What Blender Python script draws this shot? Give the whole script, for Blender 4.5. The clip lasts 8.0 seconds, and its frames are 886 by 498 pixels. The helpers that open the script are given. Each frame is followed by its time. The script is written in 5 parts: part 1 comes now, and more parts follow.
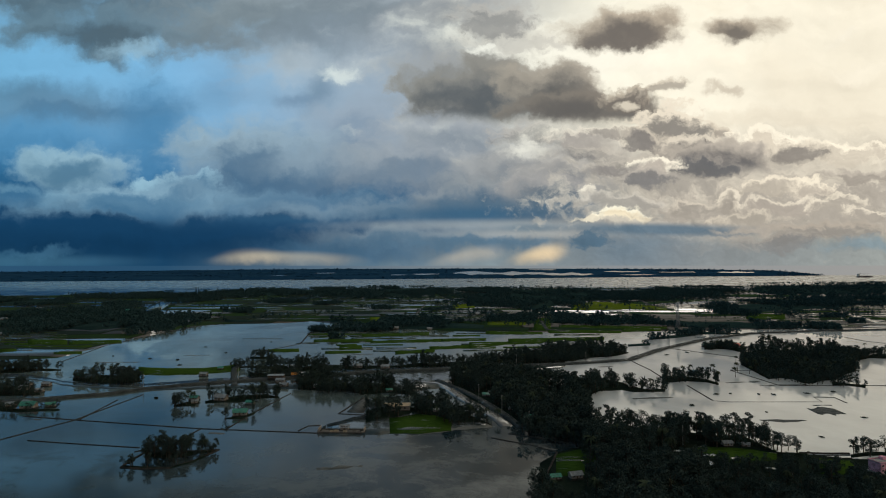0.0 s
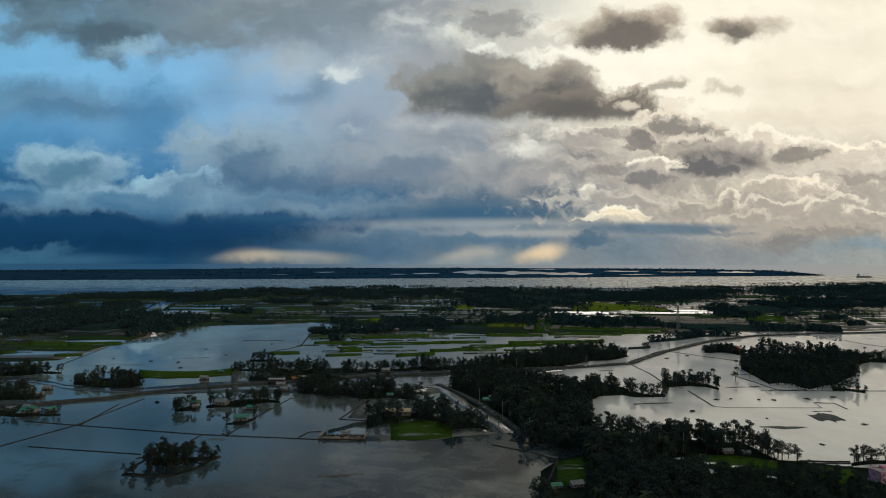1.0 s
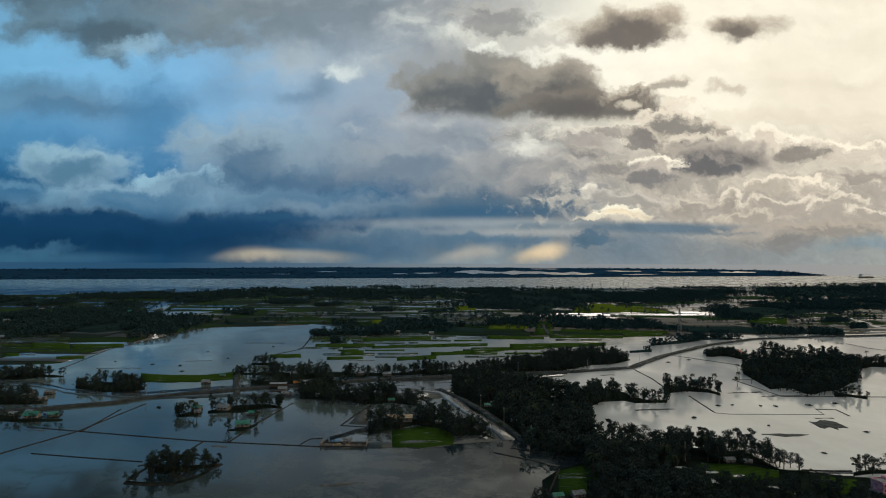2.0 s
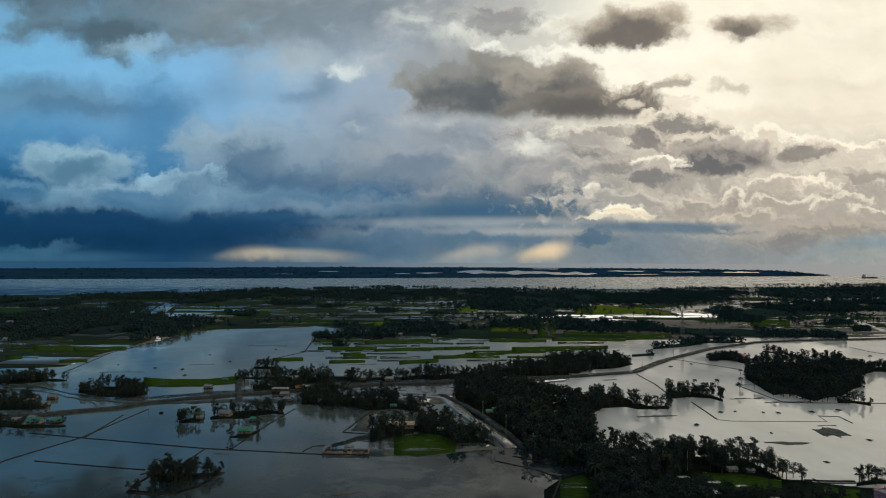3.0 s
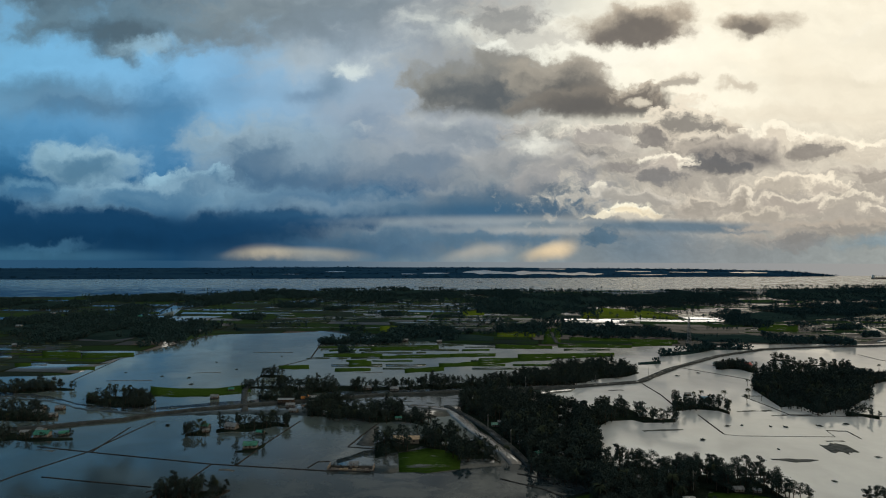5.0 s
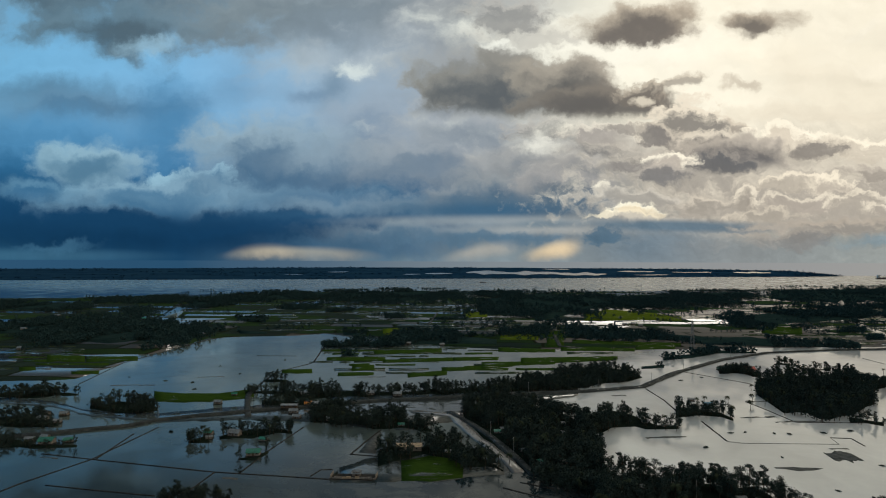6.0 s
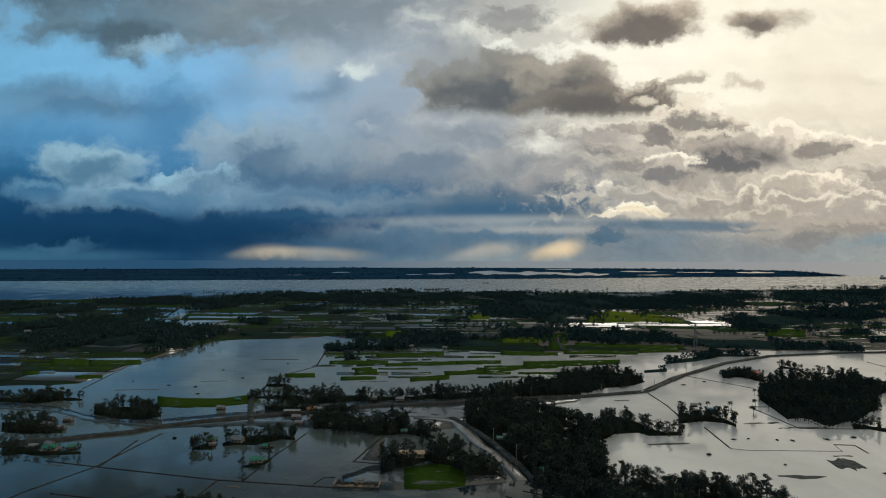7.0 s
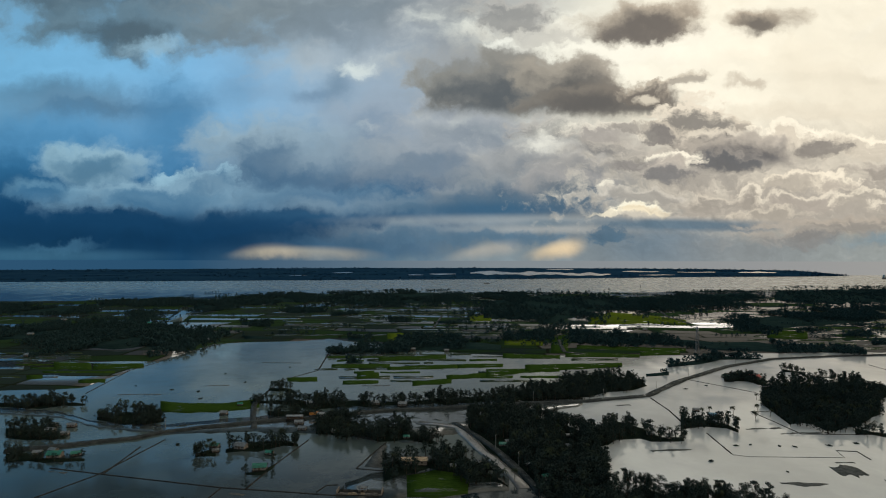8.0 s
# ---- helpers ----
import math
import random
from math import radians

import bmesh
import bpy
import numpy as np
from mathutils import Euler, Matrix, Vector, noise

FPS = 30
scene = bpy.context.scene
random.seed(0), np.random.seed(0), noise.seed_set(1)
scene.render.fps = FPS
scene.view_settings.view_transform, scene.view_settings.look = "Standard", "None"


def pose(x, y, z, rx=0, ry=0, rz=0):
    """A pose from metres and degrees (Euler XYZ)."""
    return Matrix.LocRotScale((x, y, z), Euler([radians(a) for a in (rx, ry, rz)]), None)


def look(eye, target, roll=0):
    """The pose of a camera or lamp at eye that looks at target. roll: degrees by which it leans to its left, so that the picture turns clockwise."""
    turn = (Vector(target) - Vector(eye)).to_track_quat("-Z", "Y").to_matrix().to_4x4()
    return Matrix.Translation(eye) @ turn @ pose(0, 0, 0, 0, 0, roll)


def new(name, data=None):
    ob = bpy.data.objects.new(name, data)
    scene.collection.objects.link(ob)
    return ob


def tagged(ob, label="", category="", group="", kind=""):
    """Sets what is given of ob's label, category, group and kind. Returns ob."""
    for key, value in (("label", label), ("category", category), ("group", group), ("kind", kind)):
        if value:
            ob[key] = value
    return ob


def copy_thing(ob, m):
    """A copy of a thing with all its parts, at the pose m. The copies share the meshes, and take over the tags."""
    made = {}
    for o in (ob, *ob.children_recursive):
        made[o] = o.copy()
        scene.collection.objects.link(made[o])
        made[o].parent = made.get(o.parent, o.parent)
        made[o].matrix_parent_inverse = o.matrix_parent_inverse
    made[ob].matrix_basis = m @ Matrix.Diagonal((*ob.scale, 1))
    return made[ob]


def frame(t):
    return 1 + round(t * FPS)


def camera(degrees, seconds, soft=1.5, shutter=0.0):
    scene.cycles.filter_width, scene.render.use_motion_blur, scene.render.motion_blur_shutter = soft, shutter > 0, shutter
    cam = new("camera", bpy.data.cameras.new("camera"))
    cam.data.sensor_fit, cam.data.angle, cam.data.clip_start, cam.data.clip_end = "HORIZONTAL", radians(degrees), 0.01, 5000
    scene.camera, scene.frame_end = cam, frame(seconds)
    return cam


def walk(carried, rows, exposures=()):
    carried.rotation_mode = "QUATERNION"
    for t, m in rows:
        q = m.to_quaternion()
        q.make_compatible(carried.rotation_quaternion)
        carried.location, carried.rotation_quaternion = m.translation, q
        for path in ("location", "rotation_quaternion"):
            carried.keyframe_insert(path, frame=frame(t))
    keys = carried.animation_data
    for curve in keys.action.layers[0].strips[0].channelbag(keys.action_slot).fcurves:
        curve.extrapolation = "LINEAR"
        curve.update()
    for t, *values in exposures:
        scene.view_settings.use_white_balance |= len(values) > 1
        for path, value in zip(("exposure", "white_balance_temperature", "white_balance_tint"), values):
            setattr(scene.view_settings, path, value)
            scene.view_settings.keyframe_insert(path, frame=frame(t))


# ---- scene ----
# ---- camera ----
cam = camera(73.7, 8.0, 1.1)
ROWS = [
    (0.0, 0.00, 0.00, 82.00, 1.623, 0.026, 0.000),
    (1.0, -0.73, -0.28, 85.93, 1.506, -0.099, -0.020),
    (2.0, -0.92, -0.33, 90.06, 1.415, -0.187, 0.108),
    (3.0, -0.75, -0.26, 94.33, 1.345, -0.240, 0.341),
    (4.0, -0.38, -0.16, 98.70, 1.290, -0.263, 0.639),
    (5.0, 0.02, -0.11, 103.13, 1.248, -0.259, 0.958),
    (6.0, 0.29, -0.22, 107.56, 1.212, -0.230, 1.257),
    (7.0, 0.25, -0.58, 111.96, 1.178, -0.180, 1.495),
    (8.0, -0.27, -1.29, 116.28, 1.142, -0.113, 1.629),
]
walk(cam, [(t, pose(x, y, z, 90 + tilt, roll, yaw)) for t, x, y, z, tilt, roll, yaw in ROWS])

# ---- sky and sun ----
world = bpy.data.worlds.new("sky")
scene.world = world
world.use_nodes = True
WT = world.node_tree
WT.nodes.clear()


def lin(r, g, b):
    """A colour from 0..255 display values."""
    return tuple((c / 255 / 12.92 if c < 10 else ((c / 255 + 0.055) / 1.055) ** 2.4) for c in (r, g, b)) + (1.0,)


def put(nt, kind, operation=None, data_type=None, blend_type=None, interpolation_type=None, vector_type=None):
    n = nt.nodes.new(kind)
    if operation:
        n.operation = operation
    if data_type:
        n.data_type = data_type
    if blend_type:
        n.blend_type = blend_type
    if interpolation_type:
        n.interpolation_type = interpolation_type
    if vector_type:
        n.vector_type = vector_type
    return n


def feed(nt, socket, value):
    if isinstance(value, bpy.types.NodeSocket):
        nt.links.new(value, socket)
    elif value is not None:
        socket.default_value = value


def calc(nt, op, a, b=None, c=None):
    n = put(nt, "ShaderNodeMath", operation=op)
    for s, v in zip(n.inputs, (a, b, c)):
        feed(nt, s, v)
    return n.outputs[0]


def vec(nt, op, a, b=None):
    n = put(nt, "ShaderNodeVectorMath", operation=op)
    feed(nt, n.inputs[0], a)
    feed(nt, n.inputs["Scale"] if op == "SCALE" else n.inputs[1], b)
    return n.outputs["Value"] if op == "LENGTH" else n.outputs["Vector"]


def blend(nt, f, a, b, kind="MIX"):
    n = put(nt, "ShaderNodeMix", data_type="RGBA", blend_type=kind)
    feed(nt, n.inputs[0], f)
    feed(nt, n.inputs[6], a)
    feed(nt, n.inputs[7], b)
    return n.outputs[2]


def ramp(nt, value, lo, hi, a=0.0, b=1.0, smooth=True):
    n = put(nt, "ShaderNodeMapRange", interpolation_type="SMOOTHSTEP" if smooth else "LINEAR")
    for s, v in zip(n.inputs, (value, lo, hi, a, b)):
        feed(nt, s, v)
    return n.outputs[0]


def grain(nt, at, scale, detail=3.0, rough=0.55, out="Fac"):
    n = put(nt, "ShaderNodeTexNoise")
    feed(nt, n.inputs["Vector"], at)
    n.inputs["Scale"].default_value, n.inputs["Detail"].default_value, n.inputs["Roughness"].default_value = scale, detail, rough
    return n.outputs[out]


def stops(nt, value, rows):
    n = put(nt, "ShaderNodeValToRGB")
    e = n.color_ramp.elements
    while len(e) < len(rows):
        e.new(0.5)
    for i, (at, col) in enumerate(rows):
        e[i].position, e[i].color = at, col
    feed(nt, n.inputs[0], value)
    return n.outputs[0]


# The sky is drawn on a plane ahead: u to the right, v up from the horizon; it goes on mirrored behind.
ways = put(WT, "ShaderNodeTexCoord").outputs["Generated"]
apart = put(WT, "ShaderNodeSeparateXYZ")
feed(WT, apart.inputs[0], ways)
deep = calc(WT, "MAXIMUM", calc(WT, "ABSOLUTE", apart.outputs[1]), 0.12)
sky_u = calc(WT, "MULTIPLY_ADD", calc(WT, "DIVIDE", apart.outputs[0], deep), 10.46, 0.06)
sky_v = calc(WT, "MULTIPLY", calc(WT, "DIVIDE", calc(WT, "ABSOLUTE", apart.outputs[2]), deep), 10.46)
sky_v = calc(WT, "MINIMUM", sky_v, 14.0)
flat = put(WT, "ShaderNodeCombineXYZ")
feed(WT, flat.inputs[0], sky_u)
feed(WT, flat.inputs[1], sky_v)
plain = flat.outputs[0]
swirl = vec(WT, "SCALE", vec(WT, "SUBTRACT", grain(WT, plain, 0.6, 2.0, 0.45, "Color"), (0.5, 0.5, 0.5)), 0.55)
curl = vec(WT, "SCALE", vec(WT, "SUBTRACT", grain(WT, plain, 2.4, 5.0, 0.6, "Color"), (0.5, 0.5, 0.5)), 0.5)
bent = vec(WT, "ADD", vec(WT, "ADD", plain, swirl), curl)
shift = vec(WT, "ADD", plain, vec(WT, "ADD", vec(WT, "SCALE", swirl, 0.6), vec(WT, "SCALE", curl, 0.5)))
apart2 = put(WT, "ShaderNodeSeparateXYZ")
feed(WT, apart2.inputs[0], shift)
squat = vec(WT, "MULTIPLY", bent, (0.8, 1.35, 1.0))
edges = grain(WT, squat, 1.15, 6.0, 0.52)
edges_lit = grain(WT, vec(WT, "ADD", squat, (0.10, 0.13, 0.0)), 1.15, 6.0, 0.52)


def heaps(at, scale, detail):
    """Rounded heads: the distance to scattered centres, at falling sizes."""
    n = put(WT, "ShaderNodeTexVoronoi")
    feed(WT, n.inputs["Vector"], at)
    n.normalize = True
    n.inputs["Scale"].default_value, n.inputs["Detail"].default_value, n.inputs["Roughness"].default_value = scale, detail, 0.5
    return n.outputs["Distance"]


puffs = heaps(squat, 1.5, 3.0)
billow = calc(WT, "SUBTRACT", heaps(vec(WT, "ADD", squat, (0.06, 0.10, 0.0)), 1.5, 3.0), puffs)
edges_small = grain(WT, squat, 3.4, 5.0, 0.55)
heads = heaps(squat, 3.6, 3.0)
billow_small = calc(WT, "SUBTRACT", heaps(vec(WT, "ADD", squat, (0.03, 0.045, 0.0)), 3.6, 3.0), heads)
rugged_small = calc(WT, "MULTIPLY_ADD", heads, 1.0, calc(WT, "MULTIPLY_ADD", edges_small, -2.0, 0.66))
rugged = calc(WT, "MULTIPLY_ADD", puffs, 0.6, calc(WT, "MULTIPLY_ADD", edges, -2.3, 0.94))
relief_sky = calc(WT, "SUBTRACT", edges, edges_lit)
bands = grain(WT, vec(WT, "MULTIPLY", shift, (0.22, 1.5, 1.0)), 1.0, 3.0, 0.5)
across = ramp(WT, apart2.outputs[0], -7.84, 7.84, smooth=False)


def tier(*cols):
    at = (0.0, 0.19, 0.38, 0.54, 0.70, 1.0)
    return stops(WT, across, [(a, lin(*c)) for a, c in zip(at, cols)])


near_sea = tier((48, 90, 120), (28, 66, 98), (84, 112, 132), (128, 140, 147), (128, 138, 145), (150, 156, 156))
low = tier((22, 62, 98), (26, 64, 98), (50, 86, 118), (80, 105, 126), (150, 150, 148), (172, 167, 156))
middle = tier((52, 104, 146), (66, 118, 162), (118, 136, 156), (118, 126, 136), (172, 168, 160), (212, 204, 190))
high = tier((118, 172, 214), (124, 176, 218), (156, 168, 180), (186, 185, 184), (255, 249, 230), (248, 240, 221))
above = stops(WT, across, [(0.0, lin(110, 130, 150)), (0.45, lin(130, 132, 135)), (0.75, lin(215, 208, 195)), (1.0, lin(225, 218, 205))])
rise = apart2.outputs[1]
tone = blend(WT, ramp(WT, rise, 0.2, 0.7), near_sea, low)
tone = blend(WT, ramp(WT, rise, 0.8, 1.9), tone, middle)
tone = blend(WT, ramp(WT, rise, 1.9, 3.3), tone, high)
tone = blend(WT, ramp(WT, rise, 4.4, 7.5), tone, above)
# clear air shows between the clouds at the upper left
air = put(WT, "ShaderNodeTexSky")
air.sky_type, air.sun_disc = "NISHITA", False
air.sun_elevation, air.sun_rotation = radians(35), radians(23)
clear = vec(WT, "SCALE", air.outputs[0], 0.10)
gap = calc(WT, "MULTIPLY", ramp(WT, across, 0.45, 0.2), ramp(WT, rise, 1.6, 3.0))
tone = blend(WT, calc(WT, "MULTIPLY", gap, 0.15), tone, clear)


def cloud(x, y, rx, ry, rim, core=None, soft=0.3, full=1.0, turn=0.0, rough=True, flat=None, fine=None):
    """A cloud bank at x, y on a plane 1568 wide, rx by ry: pale and thin at its rim, dark where it is thick; flat: the level of its base."""
    global tone
    fine = ry < 36 and x > 700 if fine is None else fine
    m = put(WT, "ShaderNodeMapping", vector_type="TEXTURE")
    step = put(WT, "ShaderNodeVectorMath", operation="MULTIPLY_ADD")  # one bank after the other
    feed(WT, step.inputs[0], tone)
    step.inputs[1].default_value = (1e-9, 1e-9, 1e-9)
    feed(WT, step.inputs[2], bent if rough else plain)
    feed(WT, m.inputs[0], step.outputs[0])
    m.inputs["Location"].default_value = ((x - 784) / 100, (464 - y) / 100, 0)
    m.inputs["Rotation"].default_value = (0, 0, radians(turn))
    m.inputs["Scale"].default_value = (rx / 100, ry / 100, 1)
    far_out = vec(WT, "LENGTH", m.outputs[0])
    if rough:
        far_out = calc(WT, "ADD", far_out, rugged_small if fine else rugged)
    soft = soft * (0.85 if fine else 1.5 if x < 760 else 1.15) if rough else soft
    mask = ramp(WT, far_out, 1 + soft, max(1 - soft, 0.0), 0.0, full)
    if flat:
        level = (464 - flat) / 100
        mask = calc(WT, "MULTIPLY", mask, ramp(WT, apart2.outputs[1], level - 0.1, level + 0.2))
    col = lin(*rim)
    if core:
        s = put(WT, "ShaderNodeSeparateXYZ")
        feed(WT, s.inputs[0], m.outputs[0])
        thick = calc(WT, "SUBTRACT", 1.0, calc(WT, "MULTIPLY_ADD", s.outputs[1], 0.55, far_out))
        thick = calc(WT, "SUBTRACT", thick, calc(WT, "MULTIPLY", billow_small if fine else billow, 2.2 if fine else 0.9))
        col = blend(WT, ramp(WT, thick, -0.18 if fine else -0.3, 0.62 if fine else 0.95), lin(*rim), lin(*core))
    tone = blend(WT, mask, tone, col)


# upper left: the grey deck, clear gaps, veils
cloud(360, 165, 230, 75, (140, 184, 222), None, 0.9, 0.75)
cloud(80, 100, 170, 45, (130, 182, 222), None, 0.9, 0.75)
cloud(300, -42, 420, 112, (134, 156, 174), (88, 102, 115), 0.35, 0.95)
cloud(640, 8, 330, 86, (158, 164, 170), (122, 130, 138), 0.45, 0.9)
cloud(170, 42, 110, 40, (112, 134, 152), (82, 98, 112), 0.45, 0.85)
cloud(790, 70, 130, 70, (170, 171, 173), (150, 153, 158), 0.5, 0.9)
cloud(820, 20, 110, 50, (160, 161, 163), (138, 140, 144), 0.5, 0.85)
cloud(232, 72, 50, 12, (176, 204, 226), None, 1.0, 0.5, 8, fine=True)
cloud(30, 158, 120, 20, (96, 128, 156), None, 0.8, 0.8)
cloud(130, 188, 170, 20, (104, 134, 162), (90, 118, 145), 0.8, 0.85)
cloud(275, 220, 50, 62, (72, 124, 166), None, 0.9, 0.8, 15)
cloud(70, 240, 120, 30, (84, 138, 182), None, 0.9, 0.7)
cloud(400, 150, 36, 34, (112, 152, 188), None, 0.9, 0.6)
cloud(640, 170, 130, 90, (160, 172, 188), None, 0.9, 0.7)
cloud(560, 105, 80, 22, (186, 192, 200), None, 0.9, 0.7)
cloud(570, 148, 22, 40, (118, 140, 162), None, 0.7, 0.8, -20)
cloud(525, 172, 36, 11, (120, 144, 170), None, 0.7, 0.7)
cloud(606, 113, 28, 12, (232, 234, 230), None, 1.1, 0.8, fine=True)
cloud(645, 224, 78, 62, (158, 168, 182), (132, 147, 166), 0.4, 0.85)
cloud(760, 200, 60, 34, (178, 180, 184), (150, 156, 166), 0.6, 0.7)
cloud(450, 282, 118, 66, (158, 174, 188), (88, 114, 140), 0.3, 0.95, flat=332)
cloud(590, 300, 110, 32, (140, 154, 168), (104, 126, 148), 0.5, 0.8, flat=334)
cloud(135, 290, 100, 42, (156, 180, 198), (92, 124, 150), 0.22, 0.93, flat=334)
cloud(330, 322, 70, 22, (150, 178, 198), (104, 138, 166), 0.28, 0.9, fine=True)
cloud(270, 346, 175, 34, (148, 174, 194), (76, 116, 150), 0.28, 0.92, flat=392)
cloud(258, 311, 17, 9, (160, 190, 210), None, 0.6, 0.7, fine=True)
cloud(40, 335, 60, 16, (120, 156, 184), (70, 112, 148), 0.5, 0.8)
cloud(580, 348, 250, 15, (118, 148, 172), (92, 124, 152), 0.6, 0.8)
cloud(480, 318, 130, 15, (72, 104, 134), None, 0.8, 0.75)
cloud(745, 336, 130, 15, (50, 93, 127), None, 0.9, 0.85)
cloud(700, 366, 140, 14, (132, 150, 166), (100, 126, 148), 0.6, 0.8)
cloud(600, 388, 150, 8, (54, 92, 124), None, 0.8, 0.8)
cloud(260, 408, 360, 25, (30, 70, 106), None, 0.95, 0.75, 0, False)
cloud(200, 426, 450, 28, (17, 52, 83), None, 0.9, 0.92, 0, False)
cloud(150, 402, 220, 12, (22, 60, 94), None, 0.9, 0.5)
cloud(70, 433, 46, 5, (66, 104, 134), None, 0.8, 0.75)
cloud(30, 456, 170, 10, (66, 104, 132), None, 0.8, 0.7, 0, False)
cloud(740, 412, 130, 15, (132, 146, 158), (104, 126, 144), 0.8, 0.8, fine=False)
cloud(640, 436, 110, 16, (70, 100, 126), None, 0.8, 0.75)
# centre: the shaded mass over the strait
cloud(820, 235, 130, 44, (176, 178, 182), (138, 146, 156), 0.5, 0.9)
cloud(740, 290, 110, 38, (164, 168, 174), (118, 132, 148), 0.5, 0.85)
cloud(960, 232, 80, 26, (186, 180, 174), (140, 138, 137), 0.4, 0.9)
cloud(1060, 240, 90, 24, (236, 227, 212), (176, 169, 163), 0.4, 0.85)
cloud(930, 296, 110, 40, (176, 174, 172), (128, 134, 142), 0.4, 0.9)
cloud(1010, 310, 90, 36, (180, 175, 170), (132, 134, 138), 0.4, 0.9)
cloud(930, 252, 20, 16, (222, 219, 212), None, 1.0, 0.7, fine=True)
cloud(1075, 268, 90, 18, (168, 162, 156), (132, 130, 130), 0.5, 0.85)
cloud(880, 345, 150, 36, (150, 154, 158), (82, 107, 129), 0.35, 0.94, flat=378)
cloud(975, 342, 95, 38, (166, 163, 162), (104, 116, 128), 0.3, 0.93, flat=374)
cloud(890, 362, 160, 17, (78, 105, 127), None, 0.9, 0.75, 0, False)
cloud(840, 373, 120, 11, (58, 95, 124), None, 0.8, 0.85, 0, False)
cloud(870, 392, 200, 8, (160, 166, 170), None, 0.9, 0.7, 0, False)
cloud(950, 408, 130, 7, (172, 173, 172), None, 0.9, 0.7, 0, False)
cloud(945, 397, 40, 6, (100, 122, 138), None, 0.8, 0.6, 0, False)
cloud(850, 424, 130, 11, (86, 114, 136), None, 0.7, 0.8)
# upper right: glare, then the dark drifts before it
cloud(1290, 105, 390, 130, (255, 250, 234), None, 0.6, 0.95)
cloud(1070, 80, 165, 50, (253, 248, 234), None, 0.6, 0.9)
cloud(1500, 140, 190, 110, (244, 236, 217), (234, 225, 206), 0.9, 0.7)
cloud(1420, 208, 200, 14, (234, 225, 207), None, 0.9, 0.7)
cloud(1530, 110, 46, 14, (250, 243, 226), None, 0.7, 0.7, 8, fine=True)
cloud(1500, 50, 30, 8, (250, 244, 228), None, 0.8, 0.7, 30, fine=True)
cloud(920, 60, 90, 26, (226, 220, 208), (204, 199, 190), 0.5, 0.8)
cloud(885, 22, 70, 32, (186, 181, 175), (150, 148, 146), 0.45, 0.85)
cloud(860, 84, 30, 17, (254, 250, 238), None, 0.6, 0.95, fine=True)
cloud(800, 132, 100, 46, (166, 164, 162), (116, 120, 124), 0.45, 0.85)
cloud(880, 160, 170, 62, (146, 142, 136), (92, 96, 100), 0.25, 0.97, flat=206)
cloud(985, 150, 95, 52, (170, 161, 149), (100, 99, 98), 0.25, 0.95, flat=212)
cloud(1040, 184, 125, 34, (132, 125, 117), (102, 99, 97), 0.3, 0.96, flat=213, fine=False)
cloud(1125, 160, 48, 22, (186, 175, 160), (120, 114, 108), 0.3, 0.93, fine=True)
cloud(1185, 146, 40, 12, (206, 196, 180), (160, 152, 142), 0.5, 0.8, 15, fine=True)
cloud(1122, 172, 12, 7, (236, 226, 208), None, 0.8, 0.75, fine=True)
cloud(1125, 38, 104, 30, (186, 174, 158), (108, 102, 98), 0.3, 0.97, fine=False)
cloud(1312, 46, 60, 26, (186, 174, 158), (112, 106, 101), 0.35, 0.96, fine=False)
cloud(1290, 154, 34, 8, (206, 196, 180), None, 0.8, 0.8)
# right: heaps with bright rims
cloud(1400, 350, 330, 62, (214, 206, 192), (178, 171, 162), 0.5, 0.9, fine=True)
cloud(1190, 292, 150, 40, (206, 198, 186), (164, 159, 152), 0.5, 0.85, fine=True)
cloud(1205, 232, 66, 48, (236, 226, 209), (140, 136, 131), 0.2, 0.96, flat=276, fine=True)
cloud(1150, 238, 50, 15, (206, 197, 183), (136, 132, 129), 0.3, 0.9, -10)
cloud(1275, 230, 12, 14, (214, 204, 188), (172, 164, 154), 0.3, 0.9)
cloud(1080, 226, 40, 7, (160, 154, 148), None, 0.5, 0.85)
cloud(1360, 252, 66, 22, (254, 246, 228), (222, 212, 196), 0.2, 0.95)
cloud(1500, 266, 110, 22, (250, 241, 222), (212, 203, 188), 0.25, 0.93)
cloud(1245, 262, 55, 20, (220, 211, 196), (124, 121, 119), 0.22, 0.96, flat=296)
cloud(1310, 280, 108, 36, (186, 178, 168), (104, 103, 105), 0.2, 0.97, flat=302)
cloud(1240, 288, 80, 18, (150, 145, 140), (106, 107, 110), 0.4, 0.92)
cloud(1424, 268, 46, 17, (206, 197, 183), (136, 131, 127), 0.4, 0.85)
cloud(1158, 290, 50, 20, (254, 247, 230), (196, 188, 178), 0.18, 0.96, flat=312)
cloud(1150, 308, 46, 14, (176, 170, 163), (122, 122, 124), 0.4, 0.85)
cloud(1090, 294, 50, 8, (142, 138, 136), None, 0.5, 0.85, 12)
cloud(1535, 314, 70, 12, (186, 178, 168), (164, 157, 149), 0.4, 0.9)
cloud(1440, 334, 44, 17, (246, 236, 217), (196, 187, 175), 0.2, 0.93)
cloud(1365, 330, 60, 16, (238, 228, 210), (190, 182, 170), 0.22, 0.92)
cloud(1294, 352, 26, 18, (230, 221, 205), (170, 163, 154), 0.2, 0.92)
cloud(1400, 360, 70, 14, (228, 219, 203), (178, 170, 161), 0.25, 0.9)
cloud(1490, 360, 50, 14, (232, 223, 206), (178, 171, 161), 0.22, 0.9)
cloud(1548, 376, 40, 10, (226, 217, 201), (172, 165, 156), 0.3, 0.9)
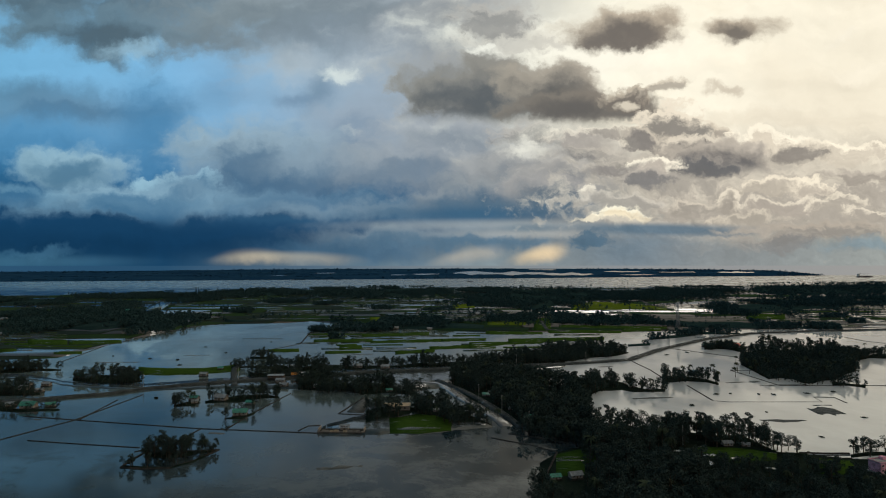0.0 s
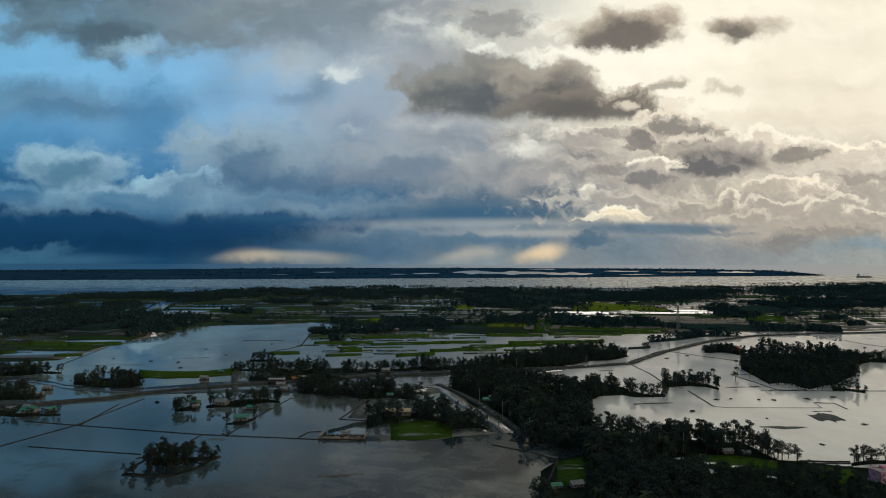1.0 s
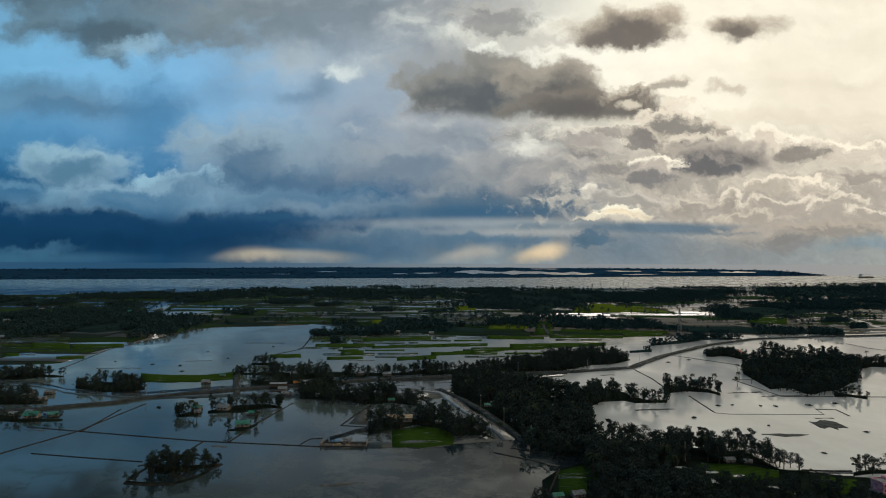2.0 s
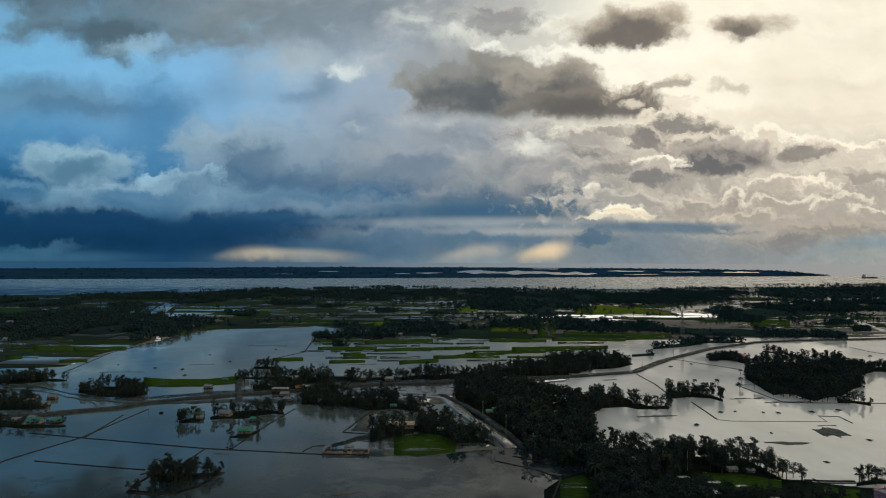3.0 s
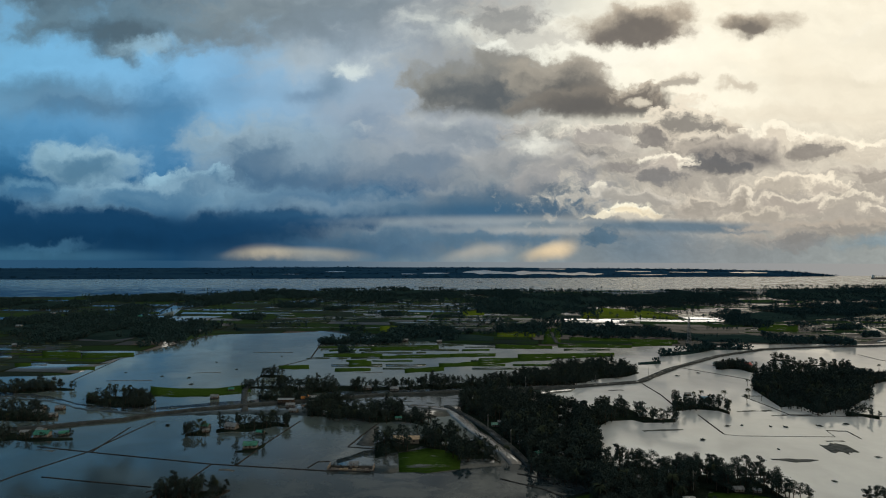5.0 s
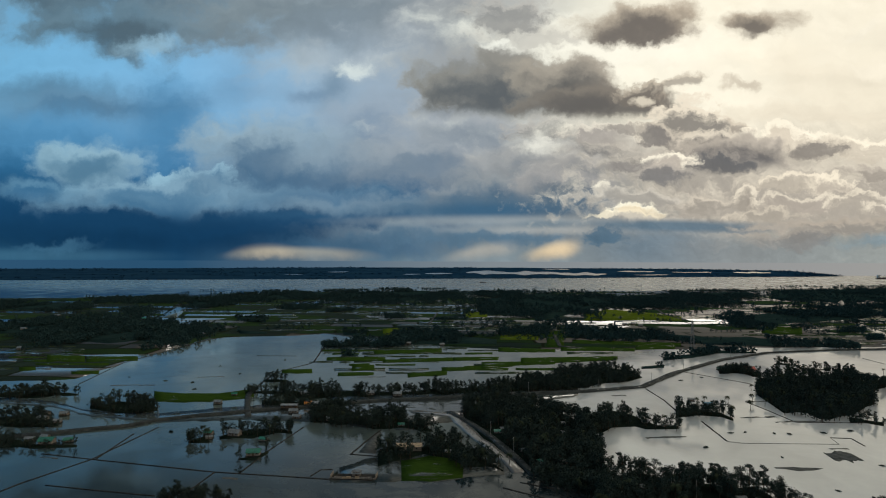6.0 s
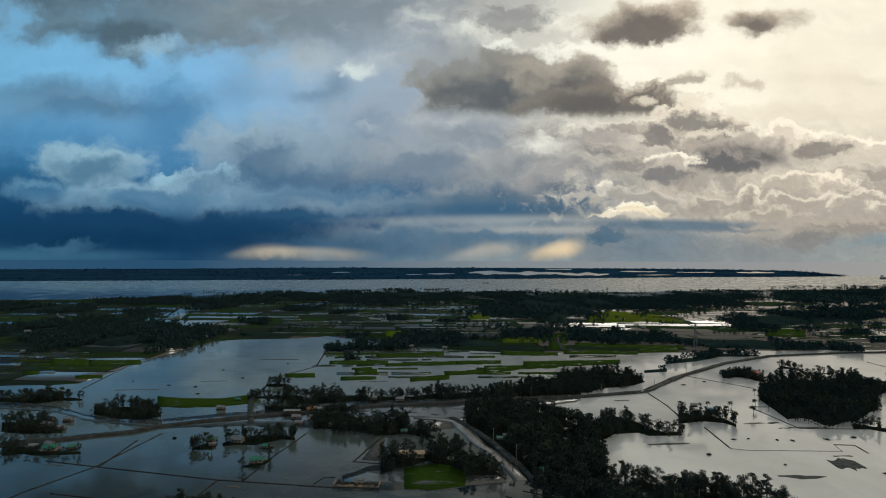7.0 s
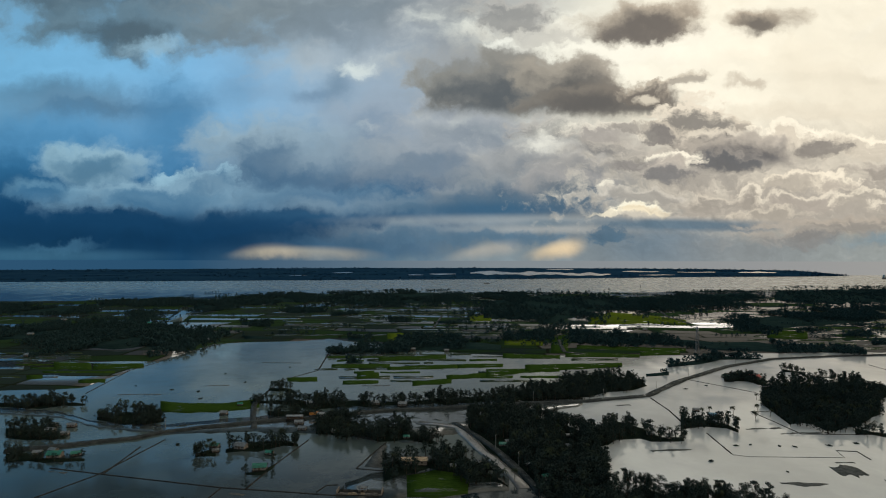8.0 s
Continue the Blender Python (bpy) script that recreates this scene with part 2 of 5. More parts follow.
cloud(1230, 352, 50, 13, (214, 205, 191), (166, 160, 152), 0.3, 0.9)
cloud(1330, 378, 70, 8, (214, 205, 190), (178, 171, 161), 0.3, 0.85)
cloud(1042, 338, 15, 11, (242, 235, 219), (206, 199, 188), 0.3, 0.9)
cloud(1090, 348, 80, 15, (206, 200, 190), (170, 166, 160), 0.35, 0.85)
cloud(1080, 382, 56, 7, (238, 228, 206), None, 0.4, 0.9)
cloud(1110, 374, 42, 15, (255, 249, 228), (254, 238, 206), 0.25, 0.97, flat=383)
cloud(1180, 388, 120, 5, (196, 190, 180), None, 0.6, 0.8)
cloud(1180, 400, 150, 10, (86, 112, 132), None, 0.6, 0.9, -1, False)
cloud(1300, 398, 60, 7, (98, 118, 134), None, 0.6, 0.85)
cloud(1400, 396, 120, 8, (178, 170, 160), None, 0.6, 0.85)
cloud(1480, 406, 80, 17, (180, 171, 160), (150, 146, 141), 0.35, 0.9)
cloud(1390, 424, 66, 16, (160, 155, 149), (134, 134, 134), 0.35, 0.88)
cloud(1540, 434, 80, 13, (128, 148, 160), None, 0.8, 0.8)
# rain veils and the lit gaps under the cloud base
cloud(1150, 434, 90, 32, (104, 126, 144), None, 0.8, 0.75, 0, False)
cloud(1270, 444, 110, 22, (136, 142, 146), None, 0.8, 0.6, 0, False)
cloud(1052, 420, 30, 17, (80, 108, 130), None, 0.45, 0.9)
cloud(515, 458, 116, 17, (158, 152, 145), None, 0.4, 0.85, 0, False, 463)
cloud(455, 457, 44, 15, (206, 182, 156), None, 0.9, 0.8, 0, False, 463)
cloud(828, 453, 56, 15, (182, 174, 164), None, 0.6, 0.75, 14, False, 461)
cloud(955, 452, 46, 17, (206, 188, 162), None, 0.5, 0.8, 14, False, 461)
cloud(962, 449, 34, 14, (230, 204, 167), None, 0.8, 0.8, 24, False, 461)
# slanting shafts of rain thin the light below the cloud base
lean = put(WT, "ShaderNodeMapping", vector_type="POINT")
feed(WT, lean.inputs[0], plain)
lean.inputs["Rotation"].default_value = (0, 0, radians(-14))
lean.inputs["Scale"].default_value = (1.5, 0.16, 1)
shafts = calc(WT, "MULTIPLY_ADD", grain(WT, lean.outputs[0], 1.0, 3.0, 0.6), 0.36, 0.82)
tone = blend(WT, ramp(WT, sky_v, 0.75, 0.3), tone, blend(WT, 1.0, tone, shafts, "MULTIPLY"))
tone = blend(WT, 1.0, tone, calc(WT, "MULTIPLY_ADD", relief_sky, ramp(WT, across, 0.2, 0.8, 0.22, 0.3), 1.0), "MULTIPLY")
tone = blend(WT, 1.0, tone, calc(WT, "MULTIPLY_ADD", billow_small, calc(WT, "MULTIPLY", ramp(WT, across, 0.45, 0.7, 0.1, 0.5), ramp(WT, rise, 2.7, 2.1, 0.0, 1.0)), 1.0), "MULTIPLY")
tone = blend(WT, 1.0, tone, calc(WT, "MULTIPLY_ADD", bands, 0.24, 0.88), "MULTIPLY")
tone = blend(WT, 1.0, tone, stops(WT, across, [(0.0, (0.84, 1.02, 1.01, 1)), (0.5, (0.95, 1.01, 1.02, 1)), (0.75, (1.03, 1.01, 0.965, 1))]), "MULTIPLY")
# below the horizon the open sea goes on
sea_tone = tier((44, 82, 112), (40, 78, 108), (86, 108, 126), (126, 136, 142), (138, 143, 146), (158, 157, 154))
tone = blend(WT, ramp(WT, apart.outputs[2], 0.0006, -0.0006), tone, sea_tone)
glow = put(WT, "ShaderNodeBackground")
feed(WT, glow.inputs[0], tone)
glow.inputs[1].default_value = 1.0
WT.links.new(glow.outputs[0], put(WT, "ShaderNodeOutputWorld").inputs[0])

sun = new("sun", bpy.data.lights.new("sun", "SUN"))
sun.data.energy, sun.data.angle, sun.data.color = 0.5, radians(20), (1.0, 0.95, 0.86)
sun.matrix_world = look((76, 176, 134), (0, 0, 0))

# ---- materials ----
def material(name, rough=0.8, ior=1.45):
    m = bpy.data.materials.new(name)
    m.use_nodes = True
    b = m.node_tree.nodes["Principled BSDF"]
    b.inputs["Roughness"].default_value, b.inputs["IOR"].default_value = rough, ior
    if rough > 0.55:
        b.inputs["Specular IOR Level"].default_value = 0.0
    return m, m.node_tree, b


def place(nt, scale=(1, 1, 1)):
    return vec(nt, "MULTIPLY", put(nt, "ShaderNodeNewGeometry").outputs["Position"], scale)


def relief(nt, b, height, strength, distance):
    n = put(nt, "ShaderNodeBump")
    n.inputs["Strength"].default_value, n.inputs["Distance"].default_value = strength, distance
    feed(nt, n.inputs["Height"], height)
    nt.links.new(n.outputs[0], b.inputs["Normal"])


def earthy(name, dark, light, scale, rough=0.85, wet=0.0, fine=6.0):
    """A mottled matt surface; wet: the share of it under a film of water."""
    m, nt, b = material(name, rough)
    p = place(nt)
    big, small = grain(nt, p, scale, 4.0), grain(nt, p, scale * fine, 4.0, 0.65)
    f = calc(nt, "MULTIPLY_ADD", small, 0.5, calc(nt, "MULTIPLY", big, 0.5))
    feed(nt, b.inputs["Base Color"], blend(nt, ramp(nt, f, 0.36, 0.64), dark + (1,), light + (1,)))
    if wet:
        film = ramp(nt, grain(nt, place(nt, (0.6, 1.4, 1)), scale * 2.3, 4.0), 0.62 - 0.4 * wet, 0.66 - 0.4 * wet)
        feed(nt, b.inputs["Roughness"], calc(nt, "MULTIPLY_ADD", film, 0.12 - rough, rough))
        feed(nt, b.inputs["Specular IOR Level"], calc(nt, "MULTIPLY", film, 0.5))
    relief(nt, b, small, 0.5, 0.25)
    return m


MUD = earthy("mud", (0.02, 0.027, 0.027), (0.058, 0.07, 0.067), 0.05, 0.7, 0.6)
BANK = earthy("bank_earth", (0.015, 0.015, 0.014), (0.045, 0.042, 0.038), 0.3)
ROAD = earthy("road_earth", (0.024, 0.028, 0.028), (0.058, 0.064, 0.062), 0.25, 0.75, 0.08)
# Undergrowth of the far woods, its teal tint put in for haze.
UNDER = earthy("hazed_undergrowth", (0.008, 0.02, 0.02), (0.018, 0.034, 0.031), 0.05)
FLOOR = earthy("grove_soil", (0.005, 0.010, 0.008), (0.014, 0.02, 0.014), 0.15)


def rice(name, dark, light, bare):
    """A crop in rows, thin in places, where wet mud shows."""
    m, nt, b = material(name, 0.8)
    p = place(nt)
    rows = grain(nt, vec(nt, "MULTIPLY", p, (0.25, 1.2, 1)), 1.0, 4.0, 0.6)
    crop = blend(nt, ramp(nt, rows, 0.3, 0.7), dark + (1,), light + (1,))
    thin = ramp(nt, grain(nt, vec(nt, "MULTIPLY", p, (0.6, 1.5, 1)), 0.07, 5.0, 0.65), 0.55 - bare, 0.6 - bare)
    feed(nt, b.inputs["Base Color"], blend(nt, thin, crop, (0.034, 0.042, 0.036, 1)))
    feed(nt, b.inputs["Roughness"], calc(nt, "MULTIPLY_ADD", thin, -0.68, 0.8))
    feed(nt, b.inputs["Specular IOR Level"], calc(nt, "MULTIPLY", thin, 0.4))
    relief(nt, b, rows, 0.6, 0.3)
    return m


RICE = rice("young_rice", (0.016, 0.036, 0.006), (0.034, 0.064, 0.011), -0.05)
SEDGE = rice("drowned_sedge", (0.016, 0.028, 0.014), (0.032, 0.046, 0.022), 0.04)
RIPE = rice("ripening_rice", (0.045, 0.075, 0.008), (0.09, 0.12, 0.012), -0.06)
# Haze over the strait is put into the island's blue base colour.
ISLE = earthy("hazed_far_land", (0.006, 0.026, 0.056), (0.013, 0.042, 0.075), 0.004, 0.9)
CONCRETE = earthy("weathered_concrete", (0.16, 0.15, 0.14), (0.3, 0.29, 0.27), 0.6)
BARK = earthy("bark", (0.03, 0.024, 0.018), (0.07, 0.058, 0.045), 1.5)
STEEL = earthy("galvanised_steel", (0.1, 0.105, 0.11), (0.18, 0.18, 0.18), 0.8, 0.5)
HULL = earthy("dark_hull_paint", (0.05, 0.04, 0.045), (0.1, 0.08, 0.08), 0.05, 0.6)


def leafy(name, dark, light):
    m, nt, b = material(name, 0.75)
    n = put(nt, "ShaderNodeNewGeometry")
    f = calc(nt, "MULTIPLY_ADD", n.outputs["Random Per Island"], 0.6, calc(nt, "MULTIPLY", grain(nt, place(nt), 0.12, 2.0), 0.5))
    feed(nt, b.inputs["Base Color"], blend(nt, f, dark + (1,), light + (1,)))
    return m


LEAF = leafy("leaves", (0.014, 0.024, 0.024), (0.044, 0.06, 0.049))
PALM = leafy("palm_fronds", (0.016, 0.024, 0.016), (0.042, 0.052, 0.03))
# The island's leaves carry the same haze in their blue.
ISLELEAF = leafy("hazed_island_leaves", (0.008, 0.034, 0.07), (0.02, 0.054, 0.092))
# Bluer than LEAF: haze over the far plain mixed into the leaf colour.
FARLEAF = leafy("hazed_far_leaves", (0.014, 0.034, 0.037), (0.033, 0.06, 0.058))


def paddies():
    """Wet fields in a patchwork of long plots, some under water, some green."""
    m, nt, b = material("paddy_land", 0.7)
    p = place(nt)
    warp = vec(nt, "SCALE", vec(nt, "SUBTRACT", grain(nt, p, 0.006, 2.0, 0.5, "Color"), (0.5, 0.5, 0.5)), 60.0)
    br = put(nt, "ShaderNodeTexBrick")
    br.offset, br.squash, br.squash_frequency = 0.37, 1.7, 3
    feed(nt, br.inputs["Vector"], vec(nt, "ADD", p, warp))
    for k, v in (("Scale", 1.0), ("Brick Width", 105.0), ("Row Height", 42.0), ("Mortar Size", 2.0), ("Bias", 0.0)):
        br.inputs[k].default_value = v
    br.inputs["Color1"].default_value, br.inputs["Color2"].default_value, br.inputs["Mortar"].default_value = (0, 0, 0, 1), (1, 1, 1, 1), (0.5, 0.5, 0.5, 1)
    v = put(nt, "ShaderNodeSeparateColor")
    feed(nt, v.inputs[0], br.outputs[0])
    pick = v.outputs[0]
    zone = grain(nt, p, 0.0035, 3.0)
    sep = put(nt, "ShaderNodeSeparateXYZ")
    feed(nt, sep.inputs[0], p)
    low_side = ramp(nt, sep.outputs[0], -100.0, 700.0, 0.0, 0.42)
    water = ramp(nt, calc(nt, "ADD", calc(nt, "MULTIPLY_ADD", zone, 1.5, pick), low_side), 1.37, 1.41)
    green = ramp(nt, calc(nt, "SUBTRACT", grain(nt, p, 0.006, 2.0), calc(nt, "MULTIPLY", pick, 0.25)), 0.35, 0.43)
    fine = grain(nt, p, 0.2, 4.0)
    grass = blend(nt, fine, (0.014, 0.033, 0.015, 1), (0.03, 0.055, 0.022, 1))
    soil = blend(nt, fine, (0.014, 0.024, 0.022, 1), (0.028, 0.042, 0.036, 1))
    land = blend(nt, green, soil, grass)
    land = blend(nt, br.outputs[1], land, (0.015, 0.02, 0.012, 1))
    water = calc(nt, "MULTIPLY", water, calc(nt, "SUBTRACT", 1.0, br.outputs[1]))
    feed(nt, b.inputs["Base Color"], blend(nt, water, land, (0.04, 0.042, 0.04, 1)))
    feed(nt, b.inputs["Roughness"], calc(nt, "MULTIPLY_ADD", water, -0.62, 0.7))
    feed(nt, b.inputs["Specular IOR Level"], calc(nt, "MULTIPLY", water, 0.5))
    return m


PADDY = paddies()


def flood():
    m, nt, b = material("flood_water", 0.05, 1.38)
    p = place(nt)
    turned = vec(nt, "SCALE", vec(nt, "SUBTRACT", grain(nt, p, 0.02, 3.0, 0.5, "Color"), (0.5, 0.5, 0.5)), 40.0)
    wave = vec(nt, "ADD", p, turned)
    silt = grain(nt, vec(nt, "MULTIPLY", wave, (1, 0.7, 1)), 0.014, 6.0, 0.62)
    sep = put(nt, "ShaderNodeSeparateXYZ")
    feed(nt, sep.inputs[0], p)
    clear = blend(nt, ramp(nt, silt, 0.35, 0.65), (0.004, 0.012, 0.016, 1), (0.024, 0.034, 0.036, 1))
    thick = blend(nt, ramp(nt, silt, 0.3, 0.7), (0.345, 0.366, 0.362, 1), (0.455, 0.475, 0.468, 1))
    # the eastern lake's colour holds silt and painted sky glare, western ponds are clear
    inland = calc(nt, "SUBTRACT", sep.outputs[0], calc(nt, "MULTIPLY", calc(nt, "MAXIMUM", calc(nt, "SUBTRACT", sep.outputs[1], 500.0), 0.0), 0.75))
    silt_glare = calc(nt, "MULTIPLY", ramp(nt, calc(nt, "MULTIPLY_ADD", silt, 60.0, inland), 75.0, 135.0), ramp(nt, sep.outputs[1], 900.0, 700.0))
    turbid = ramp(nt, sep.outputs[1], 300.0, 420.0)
    # drowned stubble, mud and painted cloud reflections mottle and dull the nearer ponds
    scum_sheen = ramp(nt, grain(nt, vec(nt, "MULTIPLY", wave, (0.8, 1.0, 1)), 0.05, 8.0, 0.7), 0.45, 0.6)
    # the mottle pales eastward: brighter sky reflection put into the colour
    clear = blend(nt, scum_sheen, clear, blend(nt, ramp(nt, sep.outputs[0], -150.0, 0.0), (0.022, 0.036, 0.04, 1), (0.062, 0.07, 0.068, 1)))
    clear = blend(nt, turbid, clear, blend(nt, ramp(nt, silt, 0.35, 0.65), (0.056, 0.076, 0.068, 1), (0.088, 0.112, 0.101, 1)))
    feed(nt, b.inputs["Base Color"], blend(nt, silt_glare, clear, thick))
    wind = ramp(nt, grain(nt, vec(nt, "MULTIPLY", wave, (1, 0.5, 1)), 0.02, 6.0, 0.6), 0.46, 0.58)
    sea = ramp(nt, sep.outputs[1], 1700.0, 2600.0)
    feed(nt, b.inputs["Roughness"], calc(nt, "MULTIPLY_ADD", sea, 0.18, calc(nt, "MULTIPLY_ADD", wind, 0.10, 0.03)))
    shallow = calc(nt, "MULTIPLY", calc(nt, "MULTIPLY_ADD", scum_sheen, 0.5, 0.5), calc(nt, "MULTIPLY", ramp(nt, sep.outputs[1], 330.0, 255.0), calc(nt, "MULTIPLY", ramp(nt, sep.outputs[0], 110.0, 60.0), ramp(nt, sep.outputs[0], -150.0, -10.0, 1.1, 0.35))))
    film = calc(nt, "MULTIPLY", ramp(nt, inland, 115.0, 60.0), ramp(nt, sep.outputs[1], 1100.0, 800.0))
    feed(nt, b.inputs["Specular IOR Level"], calc(nt, "MULTIPLY_ADD", calc(nt, "MAXIMUM", shallow, calc(nt, "MULTIPLY", film, calc(nt, "MULTIPLY_ADD", scum_sheen, 0.15, 0.82))), -0.4, 0.5))
    n = grain(nt, place(nt, (1, 0.6, 1)), 0.6, 3.0)
    relief(nt, b, calc(nt, "MULTIPLY", n, ramp(nt, sep.outputs[1], 1600.0, 500.0)), 0.03, 0.1)
    return m


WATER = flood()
SILTY = earthy("silty_canal_water", (0.12, 0.118, 0.11), (0.2, 0.19, 0.175), 0.08, 0.06)
SHOAL = earthy("grey_shoal", (0.045, 0.05, 0.048), (0.12, 0.122, 0.115), 0.3, 0.8)


def paint(name, col, rough=0.6, ribs=0.0):
    m, nt, b = material(name, rough)
    p = place(nt)
    worn = grain(nt, p, 0.9, 4.0)
    dark = tuple(c * 0.55 for c in col)
    feed(nt, b.inputs["Base Color"], blend(nt, ramp(nt, worn, 0.35, 0.6), dark + (1,), col + (1,)))
    if ribs:
        w = put(nt, "ShaderNodeTexWave")
        w.wave_type = "BANDS"
        feed(nt, w.inputs[0], put(nt, "ShaderNodeTexCoord").outputs["Object"])
        w.inputs["Scale"].default_value = ribs
        relief(nt, b, w.outputs[1], 0.6, 0.05)
    return m


TIN = paint("zinc_sheet", (0.17, 0.185, 0.19), 0.4, 3.0)
GREEN = paint("green_sheet", (0.012, 0.17, 0.11), 0.45, 3.0)
RED = paint("red_sheet", (0.42, 0.07, 0.05), 0.5, 3.0)
BLUE = paint("blue_sheet", (0.1, 0.26, 0.36), 0.45, 3.0)
TAN = paint("sandy_roof", (0.44, 0.34, 0.23), 0.7)
WHITE = paint("white_wall", (0.66, 0.65, 0.62), 0.8)
PINK = paint("pink_wall", (0.62, 0.3, 0.36), 0.8)
BRICKY = paint("plaster_wall", (0.24, 0.21, 0.18), 0.85)
GLASS = paint("dark_window", (0.03, 0.035, 0.04), 0.15)
WOOD = paint("old_wood", (0.1, 0.07, 0.05), 0.8)
ORANGE = paint("orange_paint", (0.6, 0.25, 0.05), 0.5)

# ---- mesh helpers ----
rng = np.random.default_rng(7)


def mesh(name, verts, faces, mats, index=None, smooth=False):
    """One mesh from arrays: verts n x 3, quads m x 4."""
    verts, faces = np.asarray(verts, np.float32), np.asarray(faces, np.int32)
    me = bpy.data.meshes.new(name)
    me.vertices.add(len(verts))
    me.vertices.foreach_set("co", verts.ravel())
    me.loops.add(faces.size)
    me.loops.foreach_set("vertex_index", faces.ravel())
    me.polygons.add(len(faces))
    me.polygons.foreach_set("loop_start", np.arange(0, faces.size, faces.shape[1], dtype=np.int32))
    me.polygons.foreach_set("loop_total", np.full(len(faces), faces.shape[1], np.int32))
    for m in mats:
        me.materials.append(m)
    if index is not None:
        me.polygons.foreach_set("material_index", np.asarray(index, np.int32))
    me.update(calc_edges=True)
    return me


def part(name, bm, mat, parent=None, label=""):
    """Links a bmesh as one mesh object, under a thing or a part."""
    bmesh.ops.recalc_face_normals(bm, faces=bm.faces)
    me = bpy.data.meshes.new(name)
    bm.to_mesh(me)
    bm.free()
    me.materials.append(mat)
    ob = new(name, me)
    ob.parent = parent
    return tagged(ob, label)


def box(bm, x, y, z, sx, sy, sz, turn=0.0):
    """A box on z, centred on x, y."""
    m = pose(x, y, z + sz / 2, 0, 0, turn) @ Matrix.Diagonal((sx, sy, sz, 1))
    return bmesh.ops.create_cube(bm, size=1, matrix=m)["verts"]


def resample(rows, step):
    """Rows of numbers (x, y first), filled in along their length."""
    rows = np.asarray(rows, float)
    out = [rows[0]]
    for a, b in zip(rows[:-1], rows[1:]):
        n = max(1, int(np.hypot(*(b[:2] - a[:2])) / step))
        out += [a + (b - a) * k / n for k in range(1, n + 1)]
    return np.array(out)


def strip(name, near, far, z, mat, ragged=0.0, cuts=4, crown=0.0, foot=-0.7, slope=0.0):
    """A slab between two lines of points, with a wavering edge and sides that go down to foot."""
    near, far = np.array(near, float), np.array(far, float)
    n = len(near)
    if ragged:
        for line, other in ((near, far), (far, near)):
            d = line - other
            d /= np.linalg.norm(d, axis=1)[:, None] + 1e-6
            line += d * (ragged * rng.normal(0, 0.5, n))[:, None]
    s = np.linspace(0, 1, cuts + 1)
    grid = near[:, None, :] * (1 - s[None, :, None]) + far[:, None, :] * s[None, :, None]
    high = z + crown * 4 * s * (1 - s)
    top = np.concatenate([grid, np.broadcast_to(high[None, :, None], (n, cuts + 1, 1))], 2)
    k = cuts + 1
    idx = np.arange(n * k).reshape(n, k)
    faces = [np.stack([idx[:-1, :-1], idx[1:, :-1], idx[1:, 1:], idx[:-1, 1:]], -1).reshape(-1, 4)]
    ring = np.concatenate([idx[:, 0], idx[-1, 1:], idx[::-1, -1][1:], idx[0, ::-1][1:-1]])
    low = top.reshape(-1, 3)[ring].copy()
    mid = low.mean(0)
    if slope:
        low[:, :2] += (low[:, :2] - mid[:2]) / (np.linalg.norm(low[:, :2] - mid[:2], axis=1)[:, None] + 1e-6) * slope
    low[:, 2] = foot
    base = n * k + np.arange(len(ring))
    faces.append(np.stack([ring, np.roll(ring, -1), np.roll(base, -1), base], -1)[:, ::-1])
    return new(name, mesh(name, np.concatenate([top.reshape(-1, 3), low]), np.concatenate(faces), [mat]))


def along(points, width, step=12.0):
    """Both edges of a band of that width along a line."""
    p = resample(points, step)
    d = np.gradient(p, axis=0)
    d /= np.linalg.norm(d, axis=1)[:, None]
    side = np.stack([d[:, 1], -d[:, 0]], 1) * width / 2
    return p + side, p - side


# ---- ground and water ----
def sheet(name, z, mat, label):
    bm = bmesh.new()
    bmesh.ops.create_grid(bm, x_segments=24, y_segments=24, size=40000, matrix=pose(0, 2000, z))
    tagged(part(name, bm, mat), label, name, kind="structure")


sheet("ground", -1.0, MUD, "silty flood plain lying under the water")
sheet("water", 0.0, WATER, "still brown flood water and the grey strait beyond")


def band(name, points, width, z, mat, label, category, crown=0.3, ragged=0.5, step=12.0):
    a, b = along(points, width, step)
    return tagged(strip(name, a, b, z, mat, ragged * min(1, width / 4), 3, crown, slope=0.25 * min(width, 4)), label, category, kind="structure")


level = [0]


def field(name, cols, z, mat, label, category="field", ragged=2.4, step=6.0):
    r = resample(cols, step)
    level[0] = (level[0] + 1) % 16  # no two sheets in one plane
    return tagged(strip(name, r[:, :2], r[:, 2:], z + 0.004 * level[0], mat, ragged, 3), label, category, kind="structure")


# far land, fields and flats
field("land", [(-754, 669, -1839, 1627), (-510, 684, -1213, 1622), (-435, 667, -1099, 1684), (-346, 667, -927, 1786), (-343, 811, -789, 1862), (-193, 867, -454, 2033), (11, 734, 32, 2128), (221, 733, 673, 2231), (369, 751, 1189, 2413), (586, 785, 1907, 2547), (924, 798, 3124, 2690)], 0.05, PADDY, "low wet farmland in a patchwork of paddies", "land", 14.0, 40.0)
field("land", [(-478, 511, -626, 668), (-387, 519, -499, 668), (-344, 529, -428, 657), (-345, 611, -369, 652)], 0.04, PADDY, "half-drowned fields beside the pond", "land", 6.0, 20.0)
field("mudflat", [(-352, 438, -366, 457), (-295, 429, -308, 447), (-256, 405, -266, 421), (-198, 391, -210, 413), (-138, 398, -151, 438), (-84, 394, -97, 456)], 0.12, MUD, "bare grey mud between pools", "mudflat", 3.0)
